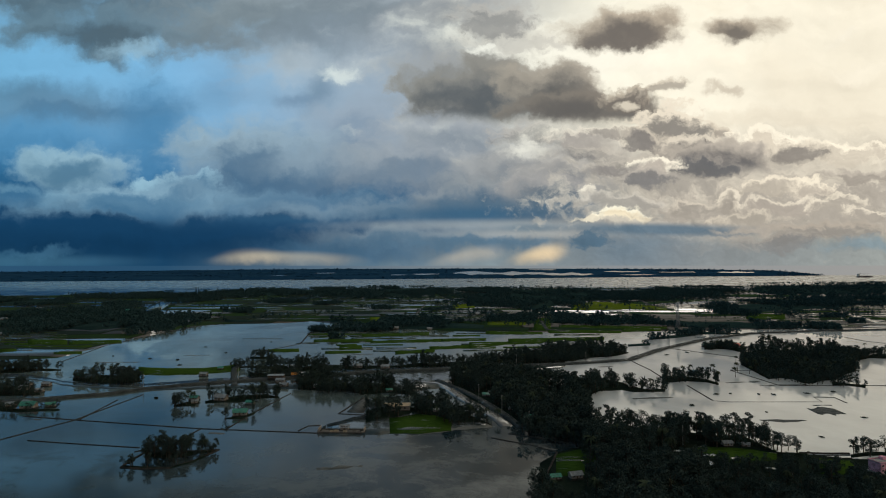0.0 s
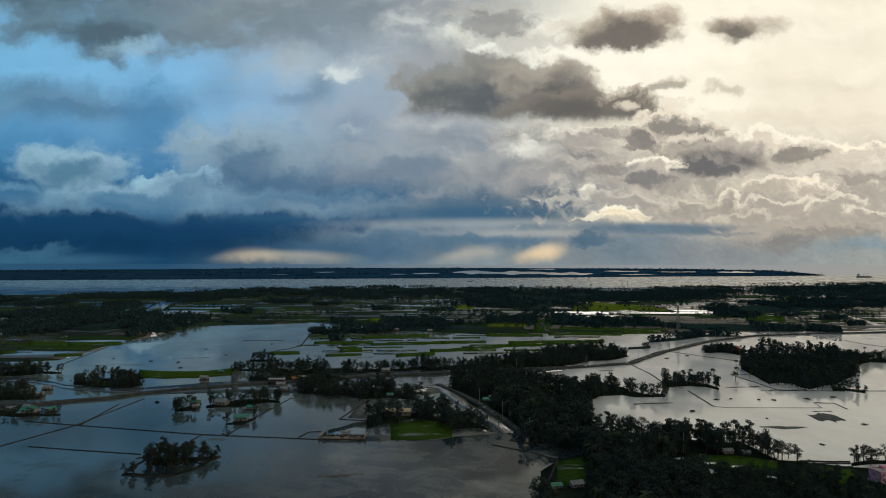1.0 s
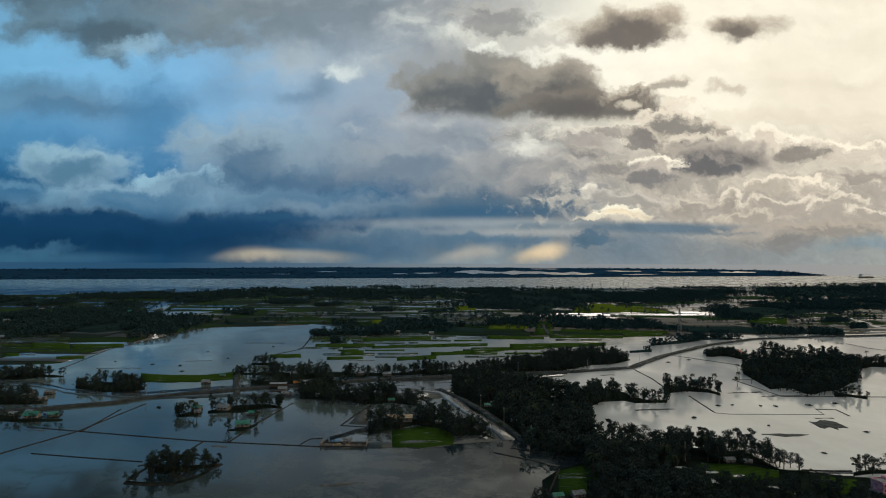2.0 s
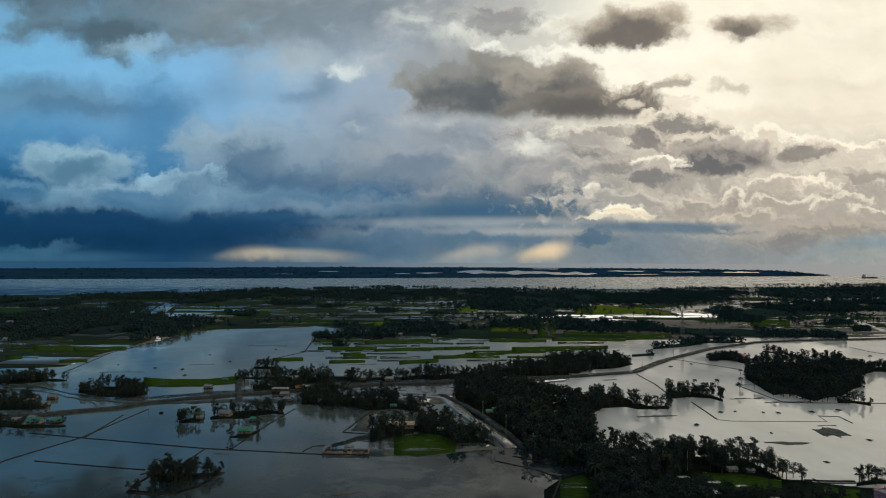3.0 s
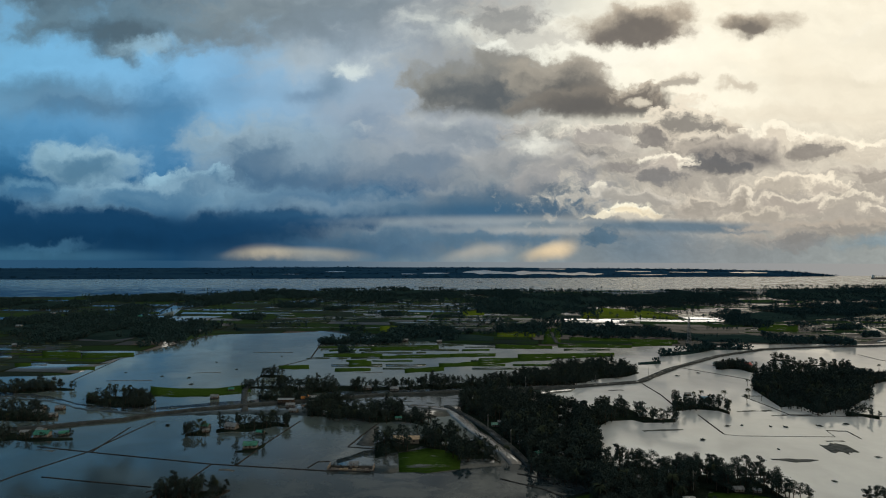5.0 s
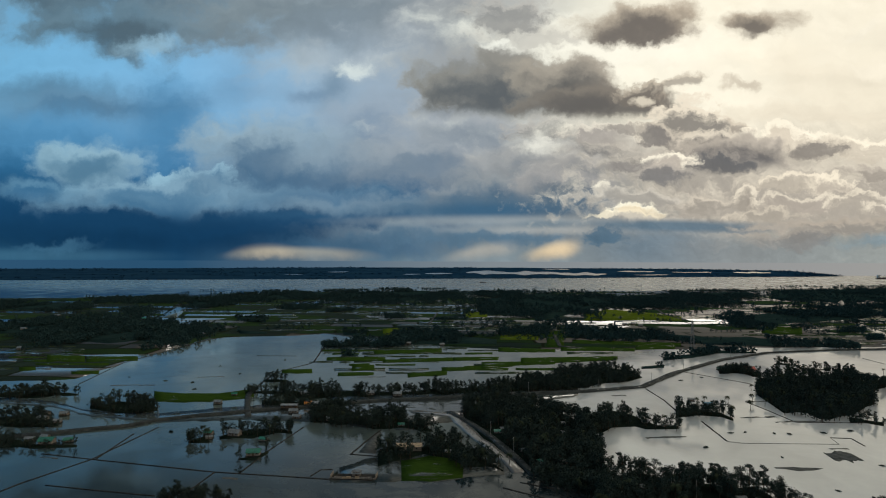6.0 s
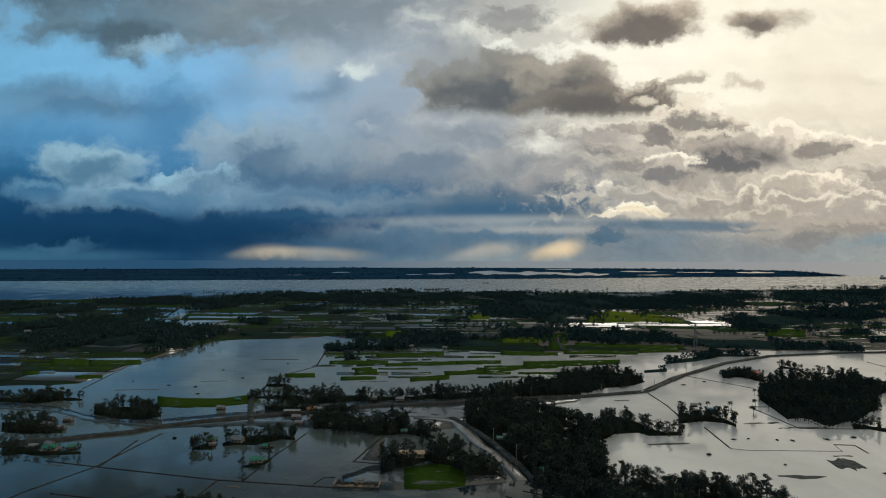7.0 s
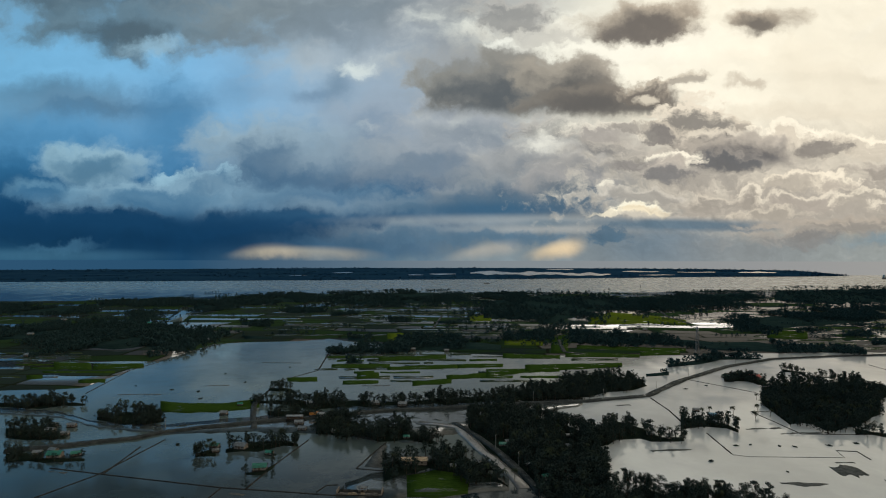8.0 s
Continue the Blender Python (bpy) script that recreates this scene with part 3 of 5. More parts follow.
field("mudflat", [(-84, 394, -105, 495), (-30, 377, -39, 486), (6, 405, 7, 486), (49, 446, 55, 503), (99, 481, 105, 509)], 0.12, MUD, "bare grey mud between pools", "mudflat", 3.0)
field("mudflat", [(-56, 291, -60, 308), (-37, 291, -42, 327), (-23, 289, -26, 327), (-7, 291, -7, 321), (25, 303, 27, 327)], 0.12, MUD, "bare grey mud between pools", "mudflat", 3.0)
field("rice_field", [(-26, 291, -29, 321), (-12, 292, -14, 327), (4, 296, 5, 323)], 0.15, RICE, "bright green young rice field in the flood")
field("rice_field", [(44, 232, 49, 259), (54, 232, 62, 267), (66, 235, 74, 263)], 0.15, RICE, "bright green young rice field in the flood")
field("rice_field", [(112, 263, 116, 271), (117, 249, 126, 269), (130, 248, 140, 266), (142, 254, 147, 263)], 0.15, RICE, "bright green young rice field in the flood")
field("rice_field", [(148, 235, 160, 254), (160, 233, 173, 251)], 0.15, RICE, "bright green young rice field in the flood")
field("rice_field", [(-229, 447, -247, 482), (-206, 447, -219, 476), (-182, 451, -192, 476), (-167, 456, -178, 487), (-159, 466, -169, 495)], 0.15, RICE, "bright green young rice field in the flood")
field("rice_field", [(-104, 850, -116, 942), (-69, 867, -76, 953)], 0.18, RIPE, "yellow-green ripening rice field")
field("rice_field", [(236, 1096, 267, 1238), (278, 1096, 344, 1354), (345, 1110, 402, 1293), (414, 1095, 448, 1185)], 0.18, RIPE, "yellow-green ripening rice field")
field("rice_field", [(61, 817, 67, 902), (114, 816, 120, 866)], 0.18, RIPE, "yellow-green ripening rice field")
field("rice_field", [(115, 752, 140, 911), (137, 752, 171, 941)], 0.15, RICE, "bright green young rice field in the flood")
field("rice_field", [(-430, 615, -463, 662), (-389, 615, -416, 657)], 0.15, RICE, "bright green young rice field in the flood")
field("rice_field", [(-388, 615, -411, 652), (-340, 628, -356, 657)], 0.15, RICE, "bright green young rice field in the flood")
field("rice_field", [(-360, 549, -372, 567), (-336, 552, -347, 571)], 0.15, RICE, "bright green young rice field in the flood")
field("rice_field", [(-420, 563, -438, 586), (-410, 571, -424, 590)], 0.15, RICE, "bright green young rice field in the flood")
field("rice_field", [(17, 1126, 19, 1240), (62, 1156, 68, 1276)], 0.18, RIPE, "yellow-green ripening rice field")
field("rice_field", [(-139, 637, -144, 661), (-75, 637, -79, 666)], 0.15, RICE, "bright green young rice field in the flood")
field("rice_field", [(-77, 627, -79, 646), (-2, 641, -3, 666)], 0.15, RICE, "bright green young rice field in the flood")
field("rice_field", [(-165, 563, -171, 581), (-137, 566, -143, 589)], 0.15, RICE, "bright green young rice field in the flood")
field("rice_field", [(-110, 552, -113, 570), (-77, 559, -79, 573)], 0.15, RICE, "bright green young rice field in the flood")
field("rice_field", [(-101, 577, -108, 619), (-80, 585, -84, 614)], 0.15, RICE, "bright green young rice field in the flood")
field("rice_field", [(-44, 548, -46, 570), (-8, 562, -8, 585)], 0.15, RICE, "bright green young rice field in the flood")
field("rice_field", [(-13, 581, -14, 601), (20, 589, 21, 609)], 0.15, RICE, "bright green young rice field in the flood")
field("rice_field", [(26, 593, 28, 636), (68, 618, 71, 641), (105, 627, 108, 646)], 0.15, RICE, "bright green young rice field in the flood")
field("rice_field", [(69, 627, 73, 666), (132, 641, 139, 676), (178, 655, 185, 681)], 0.15, RICE, "bright green young rice field in the flood")
field("rice_field", [(51, 709, 54, 746), (119, 709, 123, 733)], 0.15, RICE, "bright green young rice field in the flood")
field("rice_field", [(128, 721, 134, 759), (217, 721, 224, 745)], 0.15, RICE, "bright green young rice field in the flood")
field("rice_field", [(-2, 641, -3, 666), (47, 651, 49, 671)], 0.15, RICE, "bright green young rice field in the flood")
field("rice_field", [(154, 787, 162, 824), (232, 772, 243, 808), (291, 772, 302, 800)], 0.15, RICE, "bright green young rice field in the flood")
field("rice_field", [(-94, 682, -97, 710), (-16, 698, -17, 734)], 0.15, RICE, "bright green young rice field in the flood")
field("rice_field", [(221, 733, 232, 772), (274, 745, 289, 786)], 0.15, RICE, "bright green young rice field in the flood")
field("rice_field", [(9, 589, 9, 609), (37, 593, 39, 618)], 0.15, RICE, "bright green young rice field in the flood")
field("rice_field", [(465, 910, 520, 1017), (520, 900, 580, 1005)], 0.15, RICE, "bright green young rice field in the flood")
field("bank", [(29, 178, 40, 247), (34, 178, 51, 263), (41, 178, 63, 269), (53, 178, 84, 280), (76, 178, 118, 275), (91, 178, 138, 266), (108, 178, 158, 259), (122, 178, 174, 254), (147, 178, 210, 253)], 0.05, FLOOR, "dark village ground under trees and yards", "bank", 2.0, 8.0)

# roads, canal and bunds
band("road", [(-276, 353), (-254, 360), (-231, 372), (-211, 380), (-200, 394), (-176, 407), (-146, 421), (-109, 435), (-62, 456), (-20, 465), (44, 483), (106, 494), (161, 515), (213, 580), (293, 660), (371, 714), (454, 738), (594, 764)], 5.5, 1.2, ROAD, "muddy embankment road curving over the flooded plain", "road", 0.4, 0.8)
band("canal", [(-30, 425), (-17, 420), (-1, 414), (10, 372), (19, 349), (28, 322), (32, 305)], 7, 0.5, SILTY, "narrow canal of bright still water", "canal", 0.0, 1.0)
band("road", [(-4, 423), (12, 391), (23, 362), (32, 333), (39, 304), (53, 300), (74, 295)], 4, 1.0, ROAD, "earth road on the canal bank", "road", 0.3, 0.6)
band("bund", [(-211, 271), (-209, 281), (-196, 317), (-191, 379)], 0.98, 0.12, BANK, "low dark earth bund dividing flooded fields", "bund", 0.18, 0.5, 4.0)
band("bund", [(-194, 317), (-199, 364)], 0.98, 0.12, BANK, "low dark earth bund dividing flooded fields", "bund", 0.18, 0.5, 4.0)
band("bund", [(-229, 325), (-196, 317), (-122, 300), (-61, 292), (-40, 291)], 0.98, 0.12, BANK, "low dark earth bund dividing flooded fields", "bund", 0.18, 0.5, 4.0)
band("bund", [(-122, 300), (-124, 276), (-136, 263)], 0.78, 0.12, BANK, "low dark earth bund dividing flooded fields", "bund", 0.18, 0.5, 4.0)
band("bund", [(-195, 280), (-165, 274), (-137, 269)], 0.68, 0.12, BANK, "low dark earth bund dividing flooded fields", "bund", 0.18, 0.5, 4.0)
band("bund", [(-109, 299), (-105, 337), (-98, 382)], 0.98, 0.12, BANK, "low dark earth bund dividing flooded fields", "bund", 0.18, 0.5, 4.0)
band("bund", [(-58, 330), (-42, 327)], 0.78, 0.12, BANK, "low dark earth bund dividing flooded fields", "bund", 0.18, 0.5, 4.0)
band("bund", [(-58, 330), (-53, 354), (-47, 378)], 0.98, 0.12, BANK, "low dark earth bund dividing flooded fields", "bund", 0.18, 0.5, 4.0)
band("bund", [(-72, 296), (-69, 305), (-63, 306)], 0.68, 0.12, BANK, "low dark earth bund dividing flooded fields", "bund", 0.18, 0.5, 4.0)
band("bund", [(23, 284), (41, 272), (50, 262), (41, 236)], 0.98, 0.12, BANK, "low dark earth bund dividing flooded fields", "bund", 0.18, 0.5, 4.0)
band("bund", [(32, 291), (47, 283)], 0.98, 0.12, BANK, "low dark earth bund dividing flooded fields", "bund", 0.18, 0.5, 4.0)
band("bund", [(162, 509), (163, 467), (159, 418)], 1.22, 0.12, BANK, "low dark earth bund dividing flooded fields", "bund", 0.18, 0.5, 4.0)
band("bund", [(224, 588), (245, 558), (262, 533), (260, 508)], 0.98, 0.12, BANK, "low dark earth bund dividing flooded fields", "bund", 0.18, 0.5, 4.0)
band("bund", [(167, 406), (164, 362)], 1.07, 0.12, BANK, "low dark earth bund dividing flooded fields", "bund", 0.18, 0.5, 4.0)
band("bund", [(164, 361), (172, 358), (228, 358), (231, 371)], 0.3, 0.03, SHOAL, "low faint earth bund dividing flooded fields", "bund", 0.18, 0.5, 4.0)
band("bund", [(231, 371), (243, 370), (241, 355)], 0.98, 0.12, BANK, "low dark earth bund dividing flooded fields", "bund", 0.18, 0.5, 4.0)
band("bund", [(225, 465), (228, 434), (230, 406), (315, 406)], 0.88, 0.12, BANK, "low dark earth bund dividing flooded fields", "bund", 0.18, 0.5, 4.0)
band("bund", [(225, 465), (245, 465)], 0.78, 0.12, BANK, "low dark earth bund dividing flooded fields", "bund", 0.18, 0.5, 4.0)
band("bund", [(460, 680), (458, 644), (472, 608)], 0.68, 0.12, BANK, "low dark earth bund dividing flooded fields", "bund", 0.18, 0.5, 4.0)
band("bund", [(161, 263), (161, 258), (176, 258)], 0.98, 0.12, BANK, "low dark earth bund dividing flooded fields", "bund", 0.18, 0.5, 4.0)
band("bund", [(158, 254), (174, 254)], 0.78, 0.12, BANK, "low dark earth bund dividing flooded fields", "bund", 0.18, 0.5, 4.0)
band("bund", [(-326, 507), (-348, 615), (-344, 667)], 0.98, 0.12, BANK, "low dark earth bund dividing flooded fields", "bund", 0.18, 0.5, 4.0)
band("bund", [(-344, 667), (-339, 735), (-336, 803), (-311, 851), (-198, 867)], 1.46, 0.12, BANK, "low dark earth bund dividing flooded fields", "bund", 0.18, 0.5, 4.0)
band("bund", [(-164, 734), (-150, 623), (-173, 570), (-169, 492)], 1.46, 0.12, BANK, "low dark earth bund dividing flooded fields", "bund", 0.18, 0.5, 4.0)
band("track", [(-169, 492), (-164, 466), (-142, 405)], 4, 0.8, ROAD, "pale earth track between fields", "track", 0.2, 0.6)
band("bund", [(-225, 667), (-180, 667)], 0.58, 0.12, BANK, "low dark earth bund dividing flooded fields", "bund", 0.18, 0.5, 4.0)
band("track", [(145, 874), (133, 759), (153, 746)], 5, 0.8, ROAD, "pale earth track between fields", "track", 0.2, 0.6)
band("track", [(477, 1444), (432, 1237), (429, 1109)], 5, 0.8, ROAD, "pale earth track between fields", "track", 0.2, 0.6)
band("track", [(-38, 1240), (-46, 1008)], 4, 0.8, ROAD, "pale earth track between fields", "track", 0.2, 0.6)


# pools and a river on the low land
field("river", [(-550, 1101, -580, 1160), (-524, 1101, -692, 1454), (-602, 1320, -652, 1429)], 0.14, WATER, "blue bend of a small river in the far fields", "river", 3.0, 12.0)
band("river", [(755, 1243), (731, 1152), (733, 1106), (681, 986), (625, 848)], 16, 0.12, WATER, "pale winding creek through wet fields", "river", 0.0, 3.0, 20.0)
field("pool", [(285, 1070, 292, 1092), (320, 1062, 330, 1100), (374, 1080, 380, 1098)], 0.14, WATER, "bright strip of flood water below ripening rice", "pool", 2.0, 15.0)


def plots(x0, x1, y0, y1, deep, wide, shares, skew, seed):
    """Rows of narrow plots between the bunds; shares: how much is water, sedge, young rice and mud, the rest bare land."""
    r = np.random.default_rng(seed)
    kinds = ((WATER, "shallow flooded plot reflecting the sky", "pool"), (SEDGE, "dull green plot of drowned sedge", "field"), (RICE, "narrow plot of young rice in the flood", "field"), (MUD, "bare grey muddy plot", "mudflat"))
    y = y0
    while y < y1:
        d = r.uniform(*deep)
        x, end = x0 * y / y0 + r.uniform(0, wide[1]), x1 * y / y0
        while x < end:
            w = r.uniform(*wide) * r.choice((0.5, 1.0, 1.0, 1.7))
            pick = r.uniform() * 0.7 + 0.45 * (noise.noise(Vector((x * 0.006, y * 0.006, seed))) + 0.4)
            k = int(np.searchsorted(np.cumsum(shares), pick))
            if k < 4:
                k = 0 if k == 0 else int(r.choice((1, k)))
                mat, label, category = kinds[k]
                q = y + skew * (x - x0)
                e = d * r.uniform(0.55, 0.85) if k else d * r.uniform(0.25, 0.8)
                cols = [(u, q + skew * (u - x) + r.normal(0, 0.05) * d, u * (1 + e / q), q + skew * (u - x) + e * r.uniform(0.7, 1.15)) for u in np.linspace(x, x + w, 4)]
                field(category if category != "field" else "rice_field", cols, 0.08, mat, label, category, 0.12 * d, 9.0)
            x += w + r.uniform(2, 9)
        y += d * r.uniform(1.05, 1.4)


plots(-330, 170, 905, 1560, (26, 44), (60, 130), (0.14, 0.42, 0.03, 0.05), 0.04, 3)
plots(330, 640, 800, 1480, (22, 42), (30, 90), (0.42, 0.26, 0.06, 0.04), -0.03, 5)
plots(-150, 120, 560, 735, (13, 22), (20, 50), (0.0, 0.3, 0.14, 0.1), 0.06, 8)
plots(-640, -380, 560, 720, (14, 24), (25, 60), (0.14, 0.3, 0.1, 0.1), 0.05, 9)

# yard ponds and the ditch between two bunds
for x, y, w, d in ((115, 258, 6, 1.6), (111, 246, 2.4, 8), (117, 249, 2, 4), (131, 240, 6, 3), (137, 236, 3, 3), (104, 264, 6, 1.8)):
    field("pool", [(x - w / 2, y - d / 3, x - w / 2 + 0.4, y + d / 3), (x, y - d / 2, x + 0.5, y + d / 2), (x + w / 2, y - d / 3, x + w / 2, y + d / 2.5)], 0.24, WATER, "small bright pond in a village yard", "pool", 0.8, 1.5)
band("bund", [(156, 261), (166, 260), (177, 260)], 1.1, 0.3, BANK, "low dark earth bund dividing flooded fields", "bund", 0.25, 0.5, 3.0)

# pools, shoals and the silted square
field("mudflat", [(207, 328, 209, 343), (215, 328, 217, 343), (223, 329, 224, 343)], 0.08, SHOAL, "grey shoal just above the flood", "mudflat", 3.0, 1.5)
field("mudflat", [(168, 315, 168, 317), (178, 312, 178, 317), (186, 313, 187, 317), (192, 315, 193, 316)], 0.06, SHOAL, "thin brown shoal in the flood", "mudflat", 0.8, 3.0)
field("mudflat", [(-54, 333, -50, 372), (-44, 332, -46, 372)], 0.1, SHOAL, "silted square inside low bunds", "mudflat", 1.0, 4.0)

CLEAR = [([(-30, 425), (-17, 420), (-1, 414), (10, 372), (19, 349), (28, 322), (32, 305)], 7.0), ([(-4, 423), (12, 391), (23, 362), (32, 333), (39, 304), (53, 300), (74, 295)], 4.0), ([(-276, 353), (-254, 360), (-231, 372), (-211, 380), (-200, 394), (-176, 407), (-146, 421), (-109, 435), (-62, 456), (-20, 465), (44, 483), (106, 494), (161, 515), (213, 580), (293, 660), (371, 714), (454, 738), (594, 764)], 4.5)]

# thin shoals and weed lines in the flood
for x0, y0, x1, y1 in ((-296, 503, -258, 507), (-237, 542, -214, 545), (198, 416, 224, 420), (216, 406, 250, 410), (117, 367, 143, 370), (43, 271, 50, 265), (126, 481, 138, 483), (-91, 548, -65, 551), (-226, 320, -215, 318), (-115, 292, -107, 291), (-51, 241, -33, 244), (217, 349, 228, 350)):
    band("mudflat", [(x0, y0), ((x0 + x1) / 2, (y0 + y1) / 2 + 0.6), (x1, y1)], 2.6, 0.03, SHOAL, "thin dark shoal in the flood", "mudflat", 0.05, 2.2, 3.0)

# where houses stand: x, y, turn, size
GREEN_ROOFS = ((-114, 352, -15, 0.9), (-238, 342, 5, 1.5), (-152, 364, -10, 1.0), (43, 229, 12, 0.8), (27, 373, 0, 0.9), (-35, 387, 5, 0.8), (46, 319, 20, 0.8), (265, 600, 0, 1.1), (-268, 438, -8, 1.1), (-585, 1050, 3, 2.0), (-560, 1056, -4, 1.8), (-228, 346, 25, 1.0), (-176, 470, 10, 0.8))
TIN_ROOFS = ((51, 230, 15, 1.0), (95, 406, 0, 1.0), (39, 337, -20, 0.8), (74, 312, 10, 0.8), (-114, 417, 4, 1.2), (-68, 476, 3, 1.3), (-46, 473, -3, 1.3), (-61, 764, 2, 1.4), (-17, 757, 6, 1.2), (-361, 834, -5, 2.0), (-178, 442, 0, 1.1), (-276, 392, -6, 1.2), (-262, 386, 14, 1.0), (-252, 347, 10, 1.0), (-148, 355, 22, 0.8), (-120, 473, 5, 1.2), (-108, 403, -8, 1.1), (54, 336, 30, 0.8), (127, 400, -10, 0.9), (137, 392, 16, 0.8), (129, 271, 5, 0.9), (137, 270, -18, 0.7), (102, 250, 9, 0.8), (183, 465, 0, 0.9), (289, 1018, 0, 1.5), (306, 1028, 8, 1.3), (310, 1000, -6, 1.3), (58, 985, 5, 1.5), (-519, 697, 3, 1.5), (-752, 1103, 0, 1.8), (-661, 893, 4, 1.6), (-417, 847, -3, 1.0), (10, 340, -30, 0.8), (-4, 334, 12, 0.7), (-246, 352, -12, 1.0), (31, 380, 12, 0.8), (72, 393, -6, 0.9), (58, 318, 25, 0.8), (84, 297, -18, 0.8), (90, 284, 8, 0.9), (-84, 398, -5, 1.0), (-60, 400, 8, 0.9), (-270, 405, 4, 1.1), (-284, 407, -12, 1.0), (80, 354, 15, 0.8), (68, 372, -20, 0.8))
YARDS = [(x, y) for x, y, turn, k in GREEN_ROOFS + TIN_ROOFS if y < 620] + [(-111, 326), (-135, 362), (290, 592), (188, 446), (-26, 338), (-46, 300), (-120, 428), (-101, 434), (178, 246)]

# ---- trees ----
def rods(pts, radii, sides=5):
    """A bent tapered rod as quads."""
    pts = np.array(pts, float)
    a = np.linspace(0, 2 * np.pi, sides, endpoint=False)
    v, f = [], []
    d = np.gradient(pts, axis=0)
    for p, t, r in zip(pts, d, radii):
        t = t / np.linalg.norm(t)
        u = np.cross(t, (0.3, 1, 0.1))
        u /= np.linalg.norm(u)
        w = np.cross(t, u)
        v.append(p + r * (np.cos(a)[:, None] * u + np.sin(a)[:, None] * w))
    for i in range(len(pts) - 1):
        for j in range(sides):
            k = (j + 1) % sides
            f.append((i * sides + j, i * sides + k, (i + 1) * sides + k, (i + 1) * sides + j))
    return np.concatenate(v), np.array(f)


def join(pieces):
    v, f, at = [], [], 0
    for a, b in pieces:
        v.append(a)
        f.append(b + at)
        at += len(a)
    return np.concatenate(v), np.concatenate(f)


def cards(centres, size, r):
    """Leaf clumps: small bent quads turned every way."""
    n = len(centres)
    u = r.normal(size=(n, 3))
    u /= np.linalg.norm(u, axis=1)[:, None]
    w = np.cross(u, r.normal(size=(n, 3)))
    w /= np.linalg.norm(w, axis=1)[:, None]
    s = size * r.uniform(0.6, 1.3, n)[:, None]
    t = s * r.uniform(0.5, 0.9, n)[:, None]
    lift = np.cross(u, w) * s * 0.25
    v = np.stack([centres - u * s, centres - w * t + lift, centres + u * s, centres + w * t + lift], 1).reshape(-1, 3)
    return v, np.arange(4 * n).reshape(-1, 4)


def tree_shape(seed, form, count, size, sides=5):
    """A tree one unit high: (trunk verts, quads), (crown verts, quads)."""
    r = np.random.default_rng(seed)
    if form == "palm":
        lean = r.uniform(-0.12, 0.12, 2)
        pts = [(lean[0] * t * t, lean[1] * t * t, t * 0.82 - 0.04) for t in np.linspace(0, 1, 5)]
        trunk = rods(pts, np.linspace(0.022, 0.013, 5), sides)
        top = np.array(pts[-1])
        v, f = [], []
        for k in range(max(12, count // 14)):
            a, up = r.uniform(0, 2 * np.pi), r.uniform(-0.4, 1.1)
            out = np.array((np.cos(a), np.sin(a), 0))
            side = np.array((-np.sin(a), np.cos(a), 0)) * 0.024
            rows = []
            for t in (0.0, 0.35, 0.7, 1.0):
                c = top + out * 0.27 * t + np.array((0, 0, 0.2 * up * t - 0.22 * t * t))
                droop = np.array((0, 0, -0.02))
                w = side * (0.35, 1.2, 1.0, 0.15)[int(t * 3 + 0.1)]
                rows += [c - w + droop, c + w + droop]
            at = len(v)
            v += rows
            f += [(at + i, at + i + 1, at + i + 3, at + i + 2) for i in (0, 2, 4)]
        return trunk, (np.array(v), np.array(f))
    wide, low, lumps = {"broad": (0.34, 0.28, 9), "tall": (0.24, 0.22, 9), "bush": (0.42, 0.12, 7)}[form]
    pts = [(r.normal(0, 0.012) * k, r.normal(0, 0.012) * k, t) for k, t in enumerate((-0.04, 0.2, 0.45, 0.8))]
    rod = [rods(pts, (0.03, 0.022, 0.015, 0.005), sides)]
    hubs = []
    for k in range(lumps):
        z = low + (0.92 - low) * (k + r.uniform(0, 1)) / lumps
        reach = wide * (1.0 - 0.65 * abs((z - low) / (1 - low) - 0.4)) * r.uniform(0.3, 0.9)
        a = r.uniform(0, 2 * np.pi)
        hub = np.array((np.cos(a) * reach, np.sin(a) * reach, z))
        hubs.append(hub)
        if k % 2 == 0 and sides > 3:
            rod.append(rods([(0, 0, z * 0.6), hub * (0.5, 0.5, 0.9), hub], (0.012, 0.008, 0.003), 3))
    hubs = np.array(hubs)
    pick = r.integers(0, lumps, count)
    d = r.normal(size=(count, 3))
    d /= np.linalg.norm(d, axis=1)[:, None]
    rad = wide * r.uniform(0.38, 0.6, lumps)[pick]
    c = hubs[pick] + d * (rad * r.uniform(0.35, 1.0, count))[:, None] * (1, 1, 0.75)
    c[:, 2] = np.clip(c[:, 2], 0.06, 1.0)
    return join(rod), cards(c, size, r)


FORMS = ("broad", "tall", "broad", "broad", "bush", "palm")
NEAR = [tree_shape(10 + k, f, 520, 0.03) for k, f in enumerate(FORMS)]
MID = [tree_shape(30 + k, f, 170, 0.05, 3) for k, f in enumerate(FORMS)]
FAR = [tree_shape(50 + k, f, 30, 0.15, 3) for k, f in enumerate(("broad", "bush", "bush"))]
TRUNKS = [mesh("trunk", *s[0], [BARK]) for s in NEAR]
CROWNS = [mesh("crown", *s[1], [PALM if f == "palm" else LEAF]) for s, f in zip(NEAR, FORMS)]
LABELS = {"broad": "dark broadleaf tree with a ragged crown", "tall": "slender tall tree with a narrow crown", "bush": "low bushy dark tree", "palm": "coconut palm with drooping fronds"}
single = [0]


